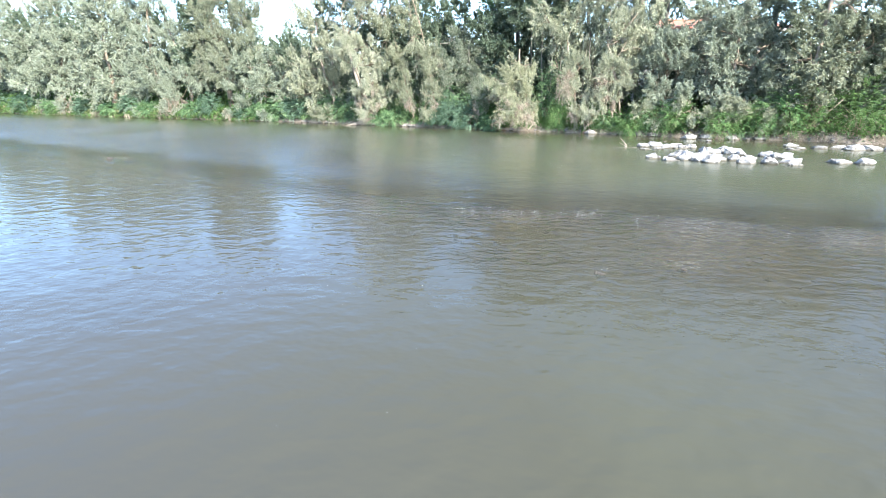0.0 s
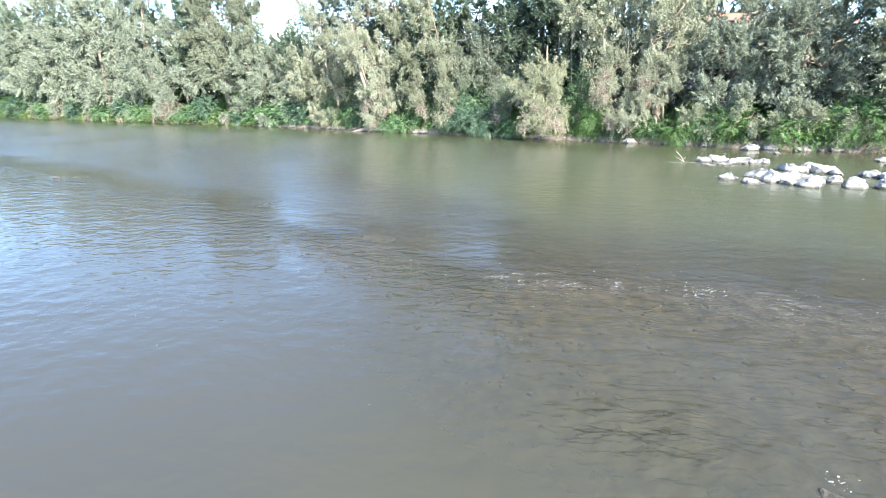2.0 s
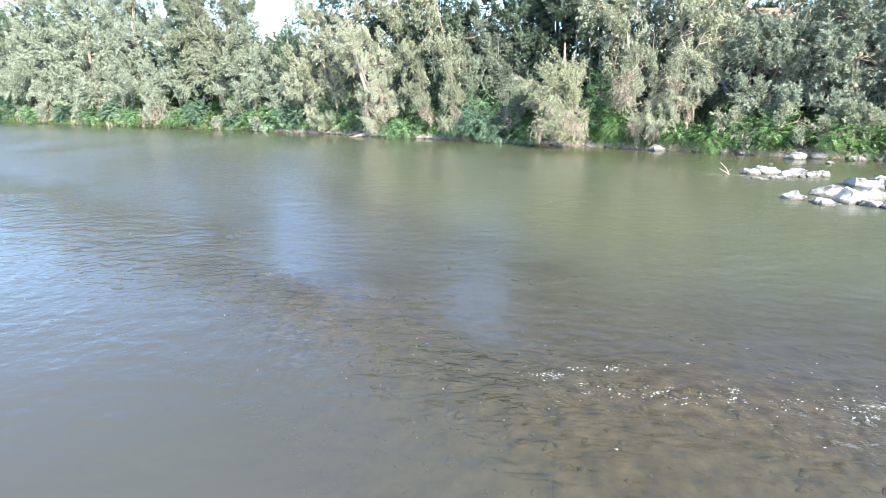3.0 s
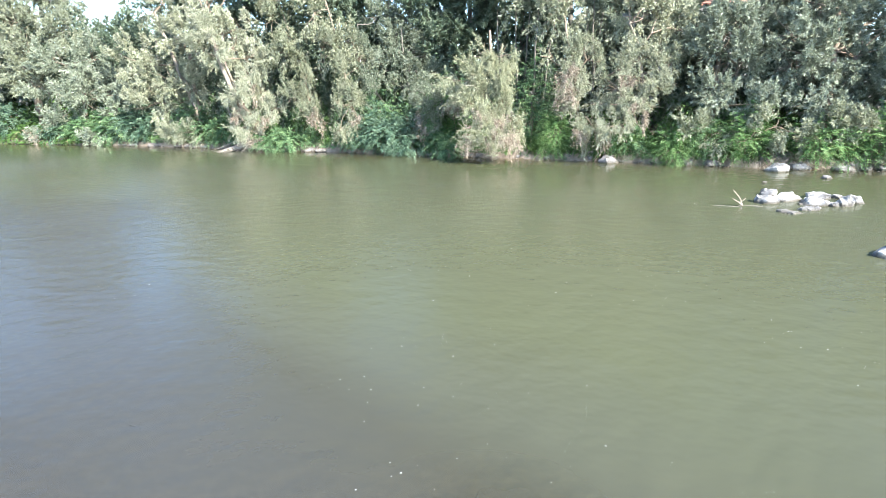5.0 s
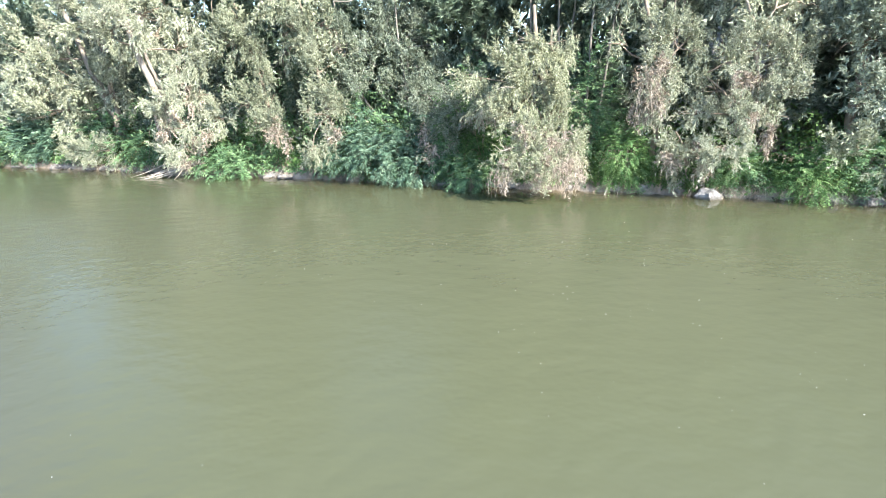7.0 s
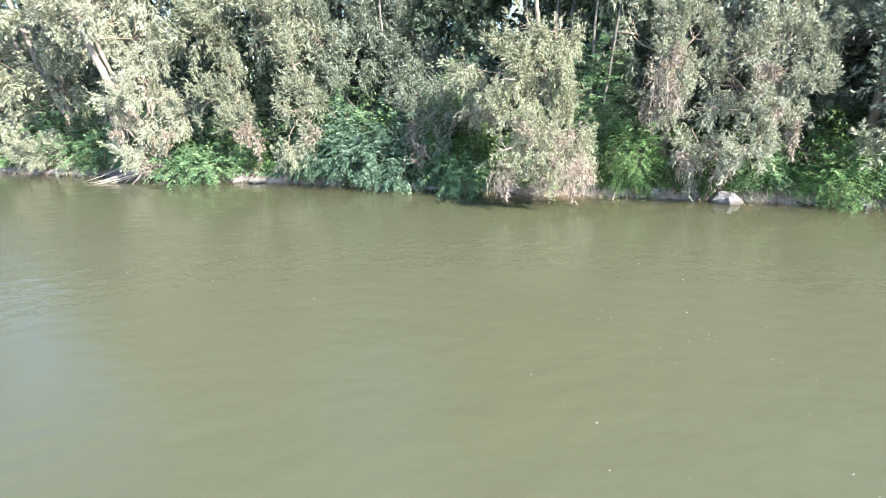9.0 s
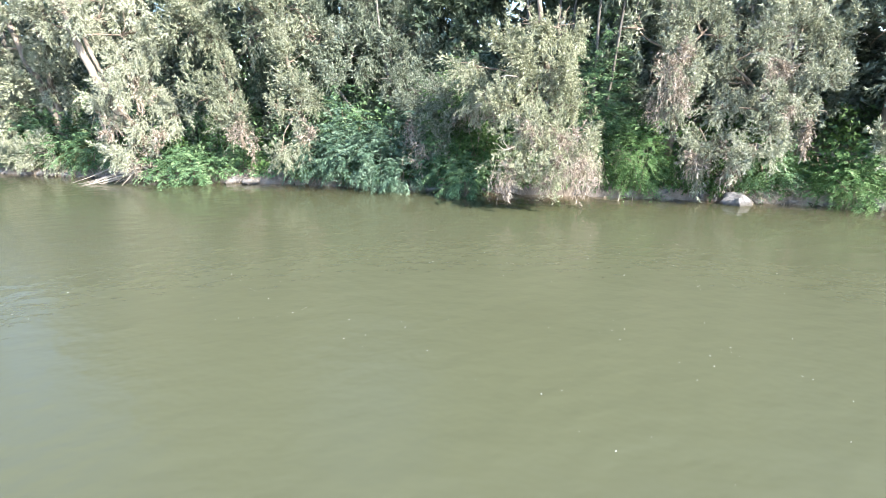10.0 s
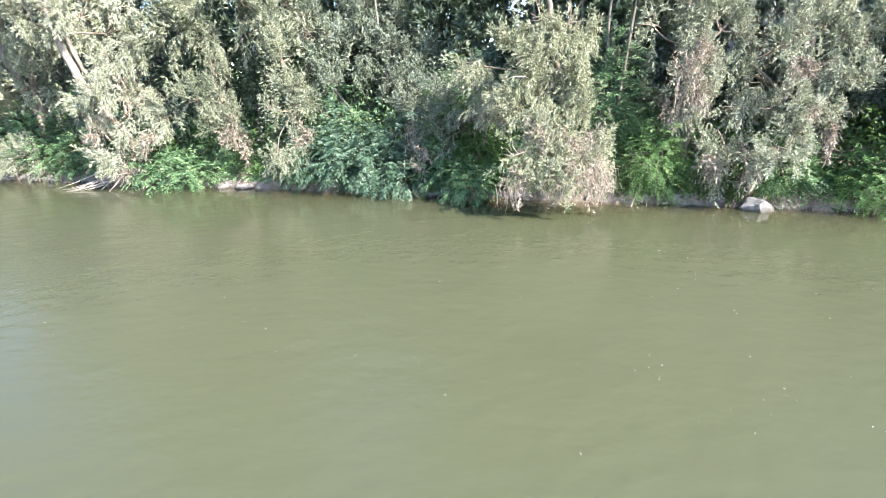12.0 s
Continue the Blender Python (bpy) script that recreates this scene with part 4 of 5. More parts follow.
# bushes with pinnate leaves along the water
for place, half, tall, fronds in (((0.5, 40.0), 1.0, 1.5, 360), ((-0.7, 40.9), 0.6, 1.2, 160), ((0.2, 40.4), 0.6, 1.95, 190), ((1.2, 39.45), 0.7, 1.4, 220), ((1.85, 38.8), 0.55, 0.95, 160), ((1.65, 39.7), 0.55, 1.9, 150)):
    frond_bush("bluish-green feathery bush hanging over the water", place, half, tall, FROND_BLUE, int(fronds * 1.1), 0.62, 0.1, pairs=12, droop=0.45, clear=0.3)
frond_bush("green feathery bush beside a willow", (7.32, 35.6), 0.6, 1.9, FROND_BRIGHT, 690, 0.5, 0.058, droop=0.5)
frond_bush("bright green feathery bush over the rocks", (11.0, 32.9), 0.7, 1.45, FROND_BRIGHT, 570, 0.42, 0.054)
frond_bush("green feathery bush at the water", (-4.2, 42.75), 1.3, 1.1, FROND_GREEN, 420, 0.5, 0.11)
willow("low pale grey-green shrub on the muddy bank", [([(-9.9, 47.0), (-9.9, 46.9, 0.7), (-9.9, 46.8, 1.1)], 0.04)],
       [(-9.5, 46.2, 0.85, 0.85, 0.55), (-10.6, 46.9, 0.75, 0.7, 0.5)], name="willow_shrub", category="bush", group="bushes on the bank", boughs=4, base_tint=0.7, **NEAR)
frond_bush("green bush on the muddy bank", (-8.0, 45.6), 1.1, 1.3, FROND_GREEN, 300, 0.45, 0.1)
frond_bush("green bush on the muddy bank", (-9.6, 47.2), 1.2, 1.9, FROND_GREEN, 360, 0.5, 0.11)
frond_bush("green bush on the muddy bank", (-12.6, 48.8), 1.5, 1.7, FROND_BLUE, 320, 0.6, 0.14)
frond_bush("bright green bush above the stony shore", (15.2, 30.5), 1.2, 1.5, FROND_BRIGHT, 570, 0.45, 0.075)
frond_bush("green bush above the water", (13.1, 31.8), 1.0, 1.8, FROND_BRIGHT, 480, 0.5, 0.075)
frond_bush("green feathery bush at the water", (18.2, 29.5), 1.7, 2.4, FROND_BRIGHT, 630, 0.6, 0.088)
frond_bush("dark green bush in the shade of the willow", (20.8, 27.9), 2.2, 2.6, BROADLEAF, 690, 0.6, 0.088)
frond_bush("green bush between the willow bush and a dead-sprayed willow", (6.75, 36.9), 0.9, 3.3, FROND_GREEN, 520, 0.45, 0.085)
frond_bush("dark green bush behind the willow bush", (7.4, 37.9), 1.0, 4.0, FROND_GREEN, 630, 0.5, 0.068)
frond_bush("dark green bush behind the willow bush", (3.4, 39.4), 1.0, 2.2, BROADLEAF, 320, 0.5, 0.1)
frond_bush("green vine-covered bush between the willows", (0.5, 41.2), 1.0, 3.0, FROND_GREEN, 300, 0.4, 0.09)
frond_bush("green vine-covered bush between the willows", (3.7, 39.6), 0.9, 2.9, FROND_GREEN, 300, 0.4, 0.09)

frond_bush("green leafy bush in the hollow beside the hanging willow", (3.23, 37.5), 0.6, 1.0, FROND_GREEN, 260, 0.4, 0.085, droop=0.5)
frond_bush("green leafy bush in the hollow beside the hanging willow", (2.79, 38.4), 0.6, 1.5, FROND_GREEN, 220, 0.4, 0.085, droop=0.5)
frond_bush("dark green bush in the hollow beside the hanging willow", (3.17, 38.6), 0.8, 2.8, BROADLEAF, 320, 0.4, 0.09, droop=0.5)
frond_bush("dark green bush in the hollow beside the hanging willow", (3.77, 38.0), 0.6, 2.2, BROADLEAF, 220, 0.4, 0.09, droop=0.5)
# upstream: green bushes and pale shrubs by turns along the water
for place, half, tall, mat, leaflet in (((-52.5, 69.6), 1.81, 2.24, FROND_BLUE, 0.21), ((-47.3, 66.8), 0.92, 1.12, FROND_GREEN, 0.20), ((-41.5, 63.8), 0.97, 1.64, FROND_BLUE, 0.19), ((-36.8, 61.3), 1.20, 0.92, FROND_GREEN, 0.18), ((-34.0, 59.8), 0.81, 1.80, FROND_BLUE, 0.18), ((-31.3, 58.4), 0.96, 0.96, FROND_GREEN, 0.17), ((-25.0, 55.1), 0.82, 1.14, FROND_GREEN, 0.16), ((-22.8, 54.0), 1.12, 1.84, FROND_BLUE, 0.16), ((-18.8, 52.0), 1.07, 0.99, FROND_BLUE, 0.15), ((-17.1, 51.1), 0.82, 1.05, FROND_GREEN, 0.15), ((-14.0, 49.5), 0.65, 1.37, FROND_BLUE, 0.14), ((-60.3, 73.8), 2.28, 2.28, FROND_BLUE, 0.23), ((-69.3, 78.7), 2.45, 2.20, FROND_GREEN, 0.24)):
    frond_bush("green bush on the muddy bank", place, half, tall, mat, 240, leaflet * 4, leaflet)
for x, y, half, tall in ((-44.0, 65.0, 0.99, 0.86), (-27.8, 56.5, 0.92, 0.79), (-38.5, 62.1, 0.66, 0.35), (-15.6, 50.2, 0.81, 0.32), (-20.3, 52.6, 0.39, 0.39), (-32.0, 58.7, 0.79, 0.38), (-48.6, 67.4, 0.52, 0.84)):
    willow("pale willow shrub with dry roots at the waterline", [([(x, y), (x, y - 0.1, tall), (x - 0.2, y - 0.2, tall * 1.5)], 0.06)], [(x, y - 0.3, tall + 0.25, half, tall), (x - half * 0.5, y, tall * 0.8 + 0.2, half * 0.7, tall * 0.7)],
           name="willow_shrub", category="bush", group="bushes on the bank", boughs=4, strands=[((x, y - 0.8, tall * 0.7), half, tall * 1.2, 90)], **dict(MID, base_tint=0.66))

for place, lobes in (((12.3, 32.6), [(11.7, 32.5, 1.4, 0.6, 0.45), (12.3, 32.0, 1.1, 0.45, 0.35)]), ((14.3, 31.3), [(13.5, 31.0, 1.5, 0.6, 0.5), (14.6, 30.6, 1.3, 0.5, 0.35)]), ((16.9, 30.2), [(16.2, 29.9, 1.5, 0.7, 0.5), (17.3, 29.4, 1.0, 0.6, 0.4), (15.4, 30.2, 1.7, 0.5, 0.4)])):
    willow("pale willow sprays hanging before the green bushes", [([place, (place[0], place[1] - 0.1, 0.9), (place[0] - 0.2, place[1] - 0.3, 1.3)], 0.04)], lobes, name="willow_shrub", category="bush", group="bushes on the bank", boughs=4, base_tint=0.62, **dict(NEAR, per_m2=8, leaf=0.095))

# thin stems in the shade behind the hanging willow
for k, (x, y, z, a, b, c) in enumerate(((6.9, 37.7, 0.9, 7.2, 37.6, 6.6), (7.2, 37.7, 0.9, 7.9, 37.3, 6.4), (6.7, 38.9, 1.0, 6.6, 39.0, 6.8), (7.0, 39.4, 1.0, 7.4, 39.2, 7.0), (8.9, 37.4, 1.0, 9.4, 37.3, 6.6), (9.5, 36.9, 1.0, 9.3, 36.9, 6.8), (9.2, 37.0, 0.9, 9.8, 37.0, 6.0), (6.2, 39.8, 1.1, 6.0, 40.0, 7.2), (11.6, 36.6, 1.0, 11.4, 36.6, 6.5), (12.2, 36.4, 1.0, 12.6, 36.3, 6.2))):
    sap = thing("sapling", (x, y, ground_at(x, y)), "thin bare-stemmed sapling in the shade", "sapling", "saplings behind the willows")
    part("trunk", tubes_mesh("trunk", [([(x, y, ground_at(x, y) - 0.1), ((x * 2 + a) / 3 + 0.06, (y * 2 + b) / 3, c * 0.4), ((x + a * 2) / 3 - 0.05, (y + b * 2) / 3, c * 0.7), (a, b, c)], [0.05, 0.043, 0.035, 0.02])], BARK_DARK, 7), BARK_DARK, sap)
    part("crown", willow_leaves("crown", [(a, b, c - 0.3, 0.6, 0.8)], WILLOW, per_m2=3, twigs=7, per_twig=9, reach=0.5, leaf=0.15), WILLOW, sap, kind="stuff")

frond_bush("green bush above the stony shore", (16.9, 30.0), 1.0, 1.6, FROND_BRIGHT, 480, 0.45, 0.075)
frond_bush("green bush above the water", (12.2, 32.6), 0.8, 1.4, FROND_GREEN, 390, 0.45, 0.068)
frond_bush("green bush above the water", (9.9, 34.2), 0.7, 1.0, FROND_GREEN, 300, 0.4, 0.068)
frond_bush("green bush on the muddy bank", (-14.6, 49.9), 1.5, 1.6, FROND_GREEN, 320, 0.6, 0.15)

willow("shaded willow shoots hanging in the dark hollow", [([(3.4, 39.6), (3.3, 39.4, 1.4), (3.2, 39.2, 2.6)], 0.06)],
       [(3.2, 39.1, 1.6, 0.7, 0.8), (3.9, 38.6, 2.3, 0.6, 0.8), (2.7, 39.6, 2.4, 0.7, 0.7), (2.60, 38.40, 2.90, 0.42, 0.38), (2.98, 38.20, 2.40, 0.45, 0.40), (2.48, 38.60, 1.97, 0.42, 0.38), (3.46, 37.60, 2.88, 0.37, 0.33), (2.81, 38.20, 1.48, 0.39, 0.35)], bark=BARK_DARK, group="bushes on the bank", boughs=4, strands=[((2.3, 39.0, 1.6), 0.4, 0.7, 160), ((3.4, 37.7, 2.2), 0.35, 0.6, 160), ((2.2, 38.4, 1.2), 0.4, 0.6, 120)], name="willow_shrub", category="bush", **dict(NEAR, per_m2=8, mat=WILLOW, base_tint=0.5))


# ---- stones ----


def stone_mesh(w, dep, h, seed, blocky=0.72):
    """An angular quarried block: the hull of a jittered box, its edges worn."""
    g = random.Random(seed)
    bm = bmesh.new()
    for _ in range(24):
        v = Vector((g.gauss(0, 1), g.gauss(0, 1), g.gauss(0, 1))).normalized()
        k = max(abs(v.x), abs(v.y), abs(v.z))
        v = v * (1 - blocky) + v / k * blocky
        bm.verts.new((v.x * w / 2 * 0.95, v.y * dep / 2, v.z * h / 2 * g.uniform(0.85, 1.05)))
    res = bmesh.ops.convex_hull(bm, input=bm.verts)
    bmesh.ops.delete(bm, geom=[e for e in res["geom_interior"] if isinstance(e, bmesh.types.BMVert)], context="VERTS")
    bmesh.ops.triangulate(bm, faces=bm.faces[:])
    bmesh.ops.subdivide_edges(bm, edges=[e for e in bm.edges if e.calc_length() > 0.16 * w], cuts=3)
    bmesh.ops.triangulate(bm, faces=bm.faces[:])
    for v in bm.verts:
        v.co += v.normal * w * 0.07 * noise.noise(v.co * 4.5 / w + Vector((seed, 0, 0))) + v.normal * w * 0.055 * noise.noise(v.co * 10 / w + Vector((0, seed, 0))) + v.normal * w * 0.03 * noise.noise(v.co * 24 / w + Vector((0, 0, seed)))
    return bm


def rock(place, w, h, seed, mat, label, name="boulder", group="pale boulders in the river", sink=0.55):
    """A boulder whose top stands h over the water, most of it sunk."""
    x, y = place[:2]
    z = place[2] if len(place) > 2 else 0.0
    full = h * 1.15 + sink * w * 0.5
    bm = stone_mesh(w, w * random.Random(seed).uniform(0.65, 1.0), full, seed)
    me = bpy.data.meshes.new(name)
    bm.to_mesh(me)
    bm.free()
    me.materials.append(mat)
    ob = new(name, me)
    ob.matrix_world = pose(x, y, z + h - full / 2, random.Random(seed + 1).uniform(-7, 7), random.Random(seed + 2).uniform(-7, 7), random.Random(seed + 3).uniform(-25, 25))
    return tagged(ob, label, "rock", group)


PALE = "pale grey-white limestone boulder half sunk in the river"
for k, (x, y, w, h) in enumerate((
        (10.1, 26.9, 0.66, 0.26), (9.5, 26.2, 0.68, 0.28), (10.15, 26.3, 0.78, 0.34), (9.2, 25.1, 0.55, 0.1), (10.4, 25.75, 0.86, 0.27), (11.1, 26.3, 0.62, 0.28), (9.8, 25.3, 0.7, 0.11), (10.75, 25.4, 0.4, 0.17),
        (11.65, 26.2, 0.4, 0.16), (11.0, 25.4, 0.62, 0.26), (11.5, 25.65, 0.56, 0.26), (8.27, 21.75, 0.64, 0.3))):
    rock((x, y), w * 0.9, h * 0.6, 100 + k, LIMESTONE, PALE)
for k, (x, y, w, h) in enumerate((
        (9.43, 22.3, 0.84, 0.48), (8.75, 21.0, 0.92, 0.2), (9.38, 21.2, 0.84, 0.6), (11.45, 23.65, 1.12, 0.44), (10.15, 21.55, 0.9, 0.42), (12.3, 24.0, 0.74, 0.38), (12.1, 23.0, 0.92, 0.46), (10.0, 20.35, 0.84, 0.56),
        (12.35, 22.65, 0.64, 0.4), (11.05, 20.95, 0.5, 0.42), (9.65, 20.75, 0.6, 0.22), (10.6, 21.0, 0.5, 0.24), (9.9, 22.3, 0.5, 0.26))):
    rock((x, y), w * 0.9, h * 0.6, 140 + k, LIMESTONE, PALE)
for k, (x, y, w, h) in enumerate((
        (11.1, 20.1, 0.75, 0.36), (13.1, 22.2, 0.77, 0.33), (11.9, 19.95, 0.74, 0.38), (13.3, 21.5, 0.89, 0.35), (12.7, 20.2, 0.8, 0.25), (12.5, 19.5, 0.6, 0.14), (11.6, 20.9, 0.6, 0.3), (16.5, 26.1, 0.81, 0.26), (15.7, 24.7, 0.62, 0.13),
        (16.2, 25.0, 0.52, 0.14), (17.2, 25.2, 0.75, 0.26), (18.0, 25.2, 0.87, 0.21), (18.3, 24.5, 1.0, 0.36), (19.0, 24.4, 1.0, 0.31), (19.6, 24.1, 0.6, 0.27), (14.5, 20.1, 0.83, 0.29), (15.2, 19.8, 0.75, 0.35))):
    rock((x, y), w * 0.92, h * 0.66, 170 + k, LIMESTONE, PALE)
rock((13.5, 30.5), 0.8, 0.28, 250, LIMESTONE, "pale rock at the foot of the bank", "bank_rock", "rocks at the foot of the bank")
rock((14.5, 30.6), 0.62, 0.24, 251, LIMESTONE, "pale rock at the foot of the bank", "bank_rock", "rocks at the foot of the bank")
rock((15.5, 29.9), 0.6, 0.2, 252, SHORE_ROCK, "pale rock at the foot of the bank", "bank_rock", "rocks at the foot of the bank")
rock((13.85, 28.8), 0.36, 0.1, 253, SHORE_ROCK, "small stone beside the stony shore", "river_stone", "stones in the riffle")
rock((11.45, 28.6), 0.16, 0.06, 254, SHORE_ROCK, "small stone beside the stony shore", "river_stone", "stones in the riffle")
rock((9.15, 34.2), 1.0, 0.26, 260, SHORE_ROCK, "pale rock at the foot of the bank", "bank_rock", "rocks at the foot of the bank")
BANK = "grey rock at the foot of the bank"
for k, (x, y, w, h) in enumerate((
        (8.4, 35.3, 0.9, 0.62), (8.75, 34.9, 0.6, 0.5), (15.7, 29.8, 0.4, 0.2), (16.9, 29.6, 0.7, 0.18), (16.3, 29.7, 0.36, 0.12),
        (-9.0, 45.8, 0.6, 0.14), (-9.9, 46.5, 0.6, 0.2), (-2.9, 42.2, 0.7, 0.2), (-2.3, 41.8, 0.5, 0.16), (3.0, 38.35, 0.9, 0.26), (4.0, 37.75, 0.7, 0.24), (4.6, 37.4, 0.6, 0.22), (10.2, 33.8, 0.6, 0.12), (11.6, 32.8, 0.9, 0.34), (12.4, 32.2, 0.6, 0.2))):
    rock((x, y), w, h, 200 + k, BANK_ROCK, BANK, "bank_rock", "rocks at the foot of the bank")

g = random.Random(5)
for k in range(17):
    x = 1.8 + k * 0.68 + g.uniform(-0.3, 0.3)
    w = g.uniform(0.2, 0.6)
    rock((x, float(shore(x)) + g.uniform(0.08, 0.4)), w, g.uniform(0.05, 0.3) * (0.4 + w), 400 + k, BANK_ROCK, BANK, "bank_rock", "rocks at the foot of the bank")
for k in range(14):
    x = -15.5 + k * 1.02 + g.uniform(-0.4, 0.4)
    w = g.uniform(0.3, 0.65)
    rock((x, float(shore(x)) + g.uniform(-0.1, 0.25)), w, g.uniform(0.08, 0.2), 440 + k, BANK_ROCK, BANK, "bank_rock", "rocks at the foot of the bank")


# ---- undergrowth, grass and water details ----


def scatter(n, x0, x1, d0, d1):
    x = rng.uniform(x0, x1, n)
    d = rng.uniform(d0, d1, n)
    y = shore(x) + d / 0.85
    return x, y, d


def undergrowth(label, n, x0, x1, d0, d1, low, high, leaf, mat, patch, name="undergrowth"):
    """Leafy herbs that fill the bank between the trees, in uneven heaps."""
    x, y, d = scatter(n, x0, x1, d0, d1)
    heap = np.clip(0.55 + 0.6 * wobble(x, y, patch, 61), 0.05, 1.3)
    top = (low + (high - low) * np.clip((d - d0) / (d1 - d0), 0, 1)) * heap
    p = np.stack([x, y, np.maximum(ground_height(x, y), 0.05) + top * np.sqrt(rng.random(n))], -1)
    along = ball(n) + TO_RIVER * 0.5 - np.array([0, 0, 0.25])
    size = leaf * rng.uniform(0.6, 1.3, n)
    ob = new(name, slim_leaves_mesh(name, p, along, size, size * 0.6, 0.5 + rng.normal(0, 0.2, n) + 0.25 * wobble(x, y, 1.3, 62), mat))
    return tagged(ob, label, "undergrowth", kind="stuff")


undergrowth("dark green herbs and nettles under the willows", 46000, -17, 23, 0.15, 3.6, 0.5, 1.9, 0.13, BROADLEAF, 2.2)
undergrowth("dark green herbs and nettles under the willows", 14000, -66, -17, 0.6, 5, 0.7, 2.4, 0.28, BROADLEAF, 5)
undergrowth("green herbs hanging over the water's edge", 15000, -1, 13.5, 0.1, 1.1, 0.25, 1.0, 0.12, BROADLEAF, 1.4)
undergrowth("green herbs hanging over the water's edge", 9000, -17, -1, 0.1, 0.9, 0.25, 0.7, 0.12, FROND_GREEN, 1.9)
undergrowth("green herbs hanging over the water's edge", 9000, -70, -15, -0.15, 0.8, 0.3, 0.6, 0.22, BROADLEAF, 4.1)
undergrowth("straw-coloured herbs at the water's edge", 4000, -66, -15, -0.1, 0.8, 0.2, 0.5, 0.22, GRASS, 3.1)
undergrowth("pale straw-green grass mound on the muddy bank", 6500, -10.6, -8.2, 0.15, 1.3, 0.6, 1.1, 0.16, GRASS, 1.3, "tall_grass")
x, y, d = scatter(46, -1, 13.5, 0.05, 0.3)
tufts = [(x[k], y[k] - 0.12, 0.22 + 0.3 * rng.random(), rng.uniform(0.16, 0.36), rng.uniform(0.16, 0.34)) for k in range(46)]
herbs = new("bank_herbs", willow_leaves("bank_herbs", tufts, BROADLEAF, per_m2=26, twigs=5, per_twig=7, reach=0.2, leaf=0.075, droop=0.7, lift=0.0, hide=0.9))
tagged(herbs, "small leafy herbs hanging over the bank rocks", "herbs", kind="stuff")
undergrowth("leafy saplings and vines between the willow stems", 30000, -10.5, -0.5, 1.4, 4.2, 2.8, 6.6, 0.14, WILLOW, 1.9, "thicket")
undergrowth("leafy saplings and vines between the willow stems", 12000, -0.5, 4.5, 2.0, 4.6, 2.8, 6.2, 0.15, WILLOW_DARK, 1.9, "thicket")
undergrowth("leafy saplings and vines between the willow stems", 14000, -9.5, 4.5, 1.2, 4.0, 2.0, 4.6, 0.13, FROND_GREEN, 1.5, "thicket")
# backdrop filling sky gaps; WILLOW_DARK puts its shade into the colour
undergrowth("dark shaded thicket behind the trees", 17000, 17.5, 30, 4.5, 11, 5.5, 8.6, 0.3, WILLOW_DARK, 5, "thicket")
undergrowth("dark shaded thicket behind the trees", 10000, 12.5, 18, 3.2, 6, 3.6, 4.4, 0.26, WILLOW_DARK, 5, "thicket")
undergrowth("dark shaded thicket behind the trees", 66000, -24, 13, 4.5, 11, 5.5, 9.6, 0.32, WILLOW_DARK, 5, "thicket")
undergrowth("dark shaded thicket behind the trees", 30000, -85, -22, 6, 16, 7.0, 12.0, 0.55, WILLOW, 9, "thicket")

x, y, d = scatter(5200, -16, 22, 0.05, 0.9)
keep = wobble(x, y, 1.7, 71) > -0.25
start = np.stack([x, y, ground_height(x, y) - 0.02], -1)[keep]
n = len(start)
grass = new("grass", strands_mesh("grass", start, ball(n) * 0.5 + TO_RIVER * 0.35 + np.array([0, 0, 1.1]), rng.uniform(0.2, 0.6, n), 0.55, 0.007, GRASS))
tagged(grass, "green and straw-coloured grass tufts on the bank edge", "grass", kind="stuff")
x, y, d = scatter(2600, -16, 22, 0.0, 0.35)
start = np.stack([x, y, ground_height(x, y) + 0.12], -1)[wobble(x, y, 2.1, 72) > 0.05]
x, y, d = scatter(3600, 9.0, 20, 0.0, 0.5)
more = np.stack([x, y, ground_height(x, y) + 0.05], -1)[wobble(x, y, 1.5, 73) > -0.2]
start = np.concatenate([start, more])
n = len(start)
roots = new("root_fringe", strands_mesh("root_fringe", start, ball(n) + TO_RIVER * 0.8, rng.uniform(0.15, 0.5, n), 0.7, 0.006, DRY))
tagged(roots, "dry brown roots and stalks fringing the bank", "roots", kind="stuff")

hull = bmesh.new()
bmesh.ops.create_icosphere(hull, subdivisions=1, radius=1.0)
ICO = np.array([v.co[:] for v in hull.verts])
ICO_F = np.array([[v.index for v in f.verts] for f in hull.faces])
hull.free()


def pebbles(name, place, size, flat, mat, smooth=True, slim=0.55, spin=6.28, rugged=0.18):
    n = len(place)
    turn = rng.uniform(-spin / 2, spin / 2, n)
    sc = size[:, None] * np.stack([np.ones(n), rng.uniform(slim, slim + 0.45, n), flat * rng.uniform(0.6, 1.1, n)], -1) * 0.5
    q = ICO[None] * (1 + rugged * rng.normal(size=(n, len(ICO), 1))) * sc[:, None]
    c, s = np.cos(turn)[:, None], np.sin(turn)[:, None]
    co = np.stack([q[..., 0] * c - q[..., 1] * s, q[..., 0] * s + q[..., 1] * c, q[..., 2]], -1) + place[:, None]
    return raw_mesh(name, co.reshape(-1, 3), (ICO_F[None] + np.arange(n)[:, None, None] * len(ICO)).reshape(-1, 3), mat, smooth=smooth)


m = 3200
x = rng.uniform(-7, 8, m)
v = rng.normal(-1.4, 2.2, m)
y = np.interp(x, RIFFLE_X, RIFFLE_Y) + v
bed = new("riverbed_cobbles", pebbles("riverbed_cobbles", np.stack([x, y, -shoal_depth(x, y) - 0.015], -1), rng.uniform(0.05, 0.12, m) + 0.1 * rng.random(m) ** 5, 0.35, COBBLE))
tagged(bed, "brown cobbles on the shallow river bed", "cobbles", kind="stuff")
x, y, d = scatter(260, 13, 21, -0.5, 0.3)
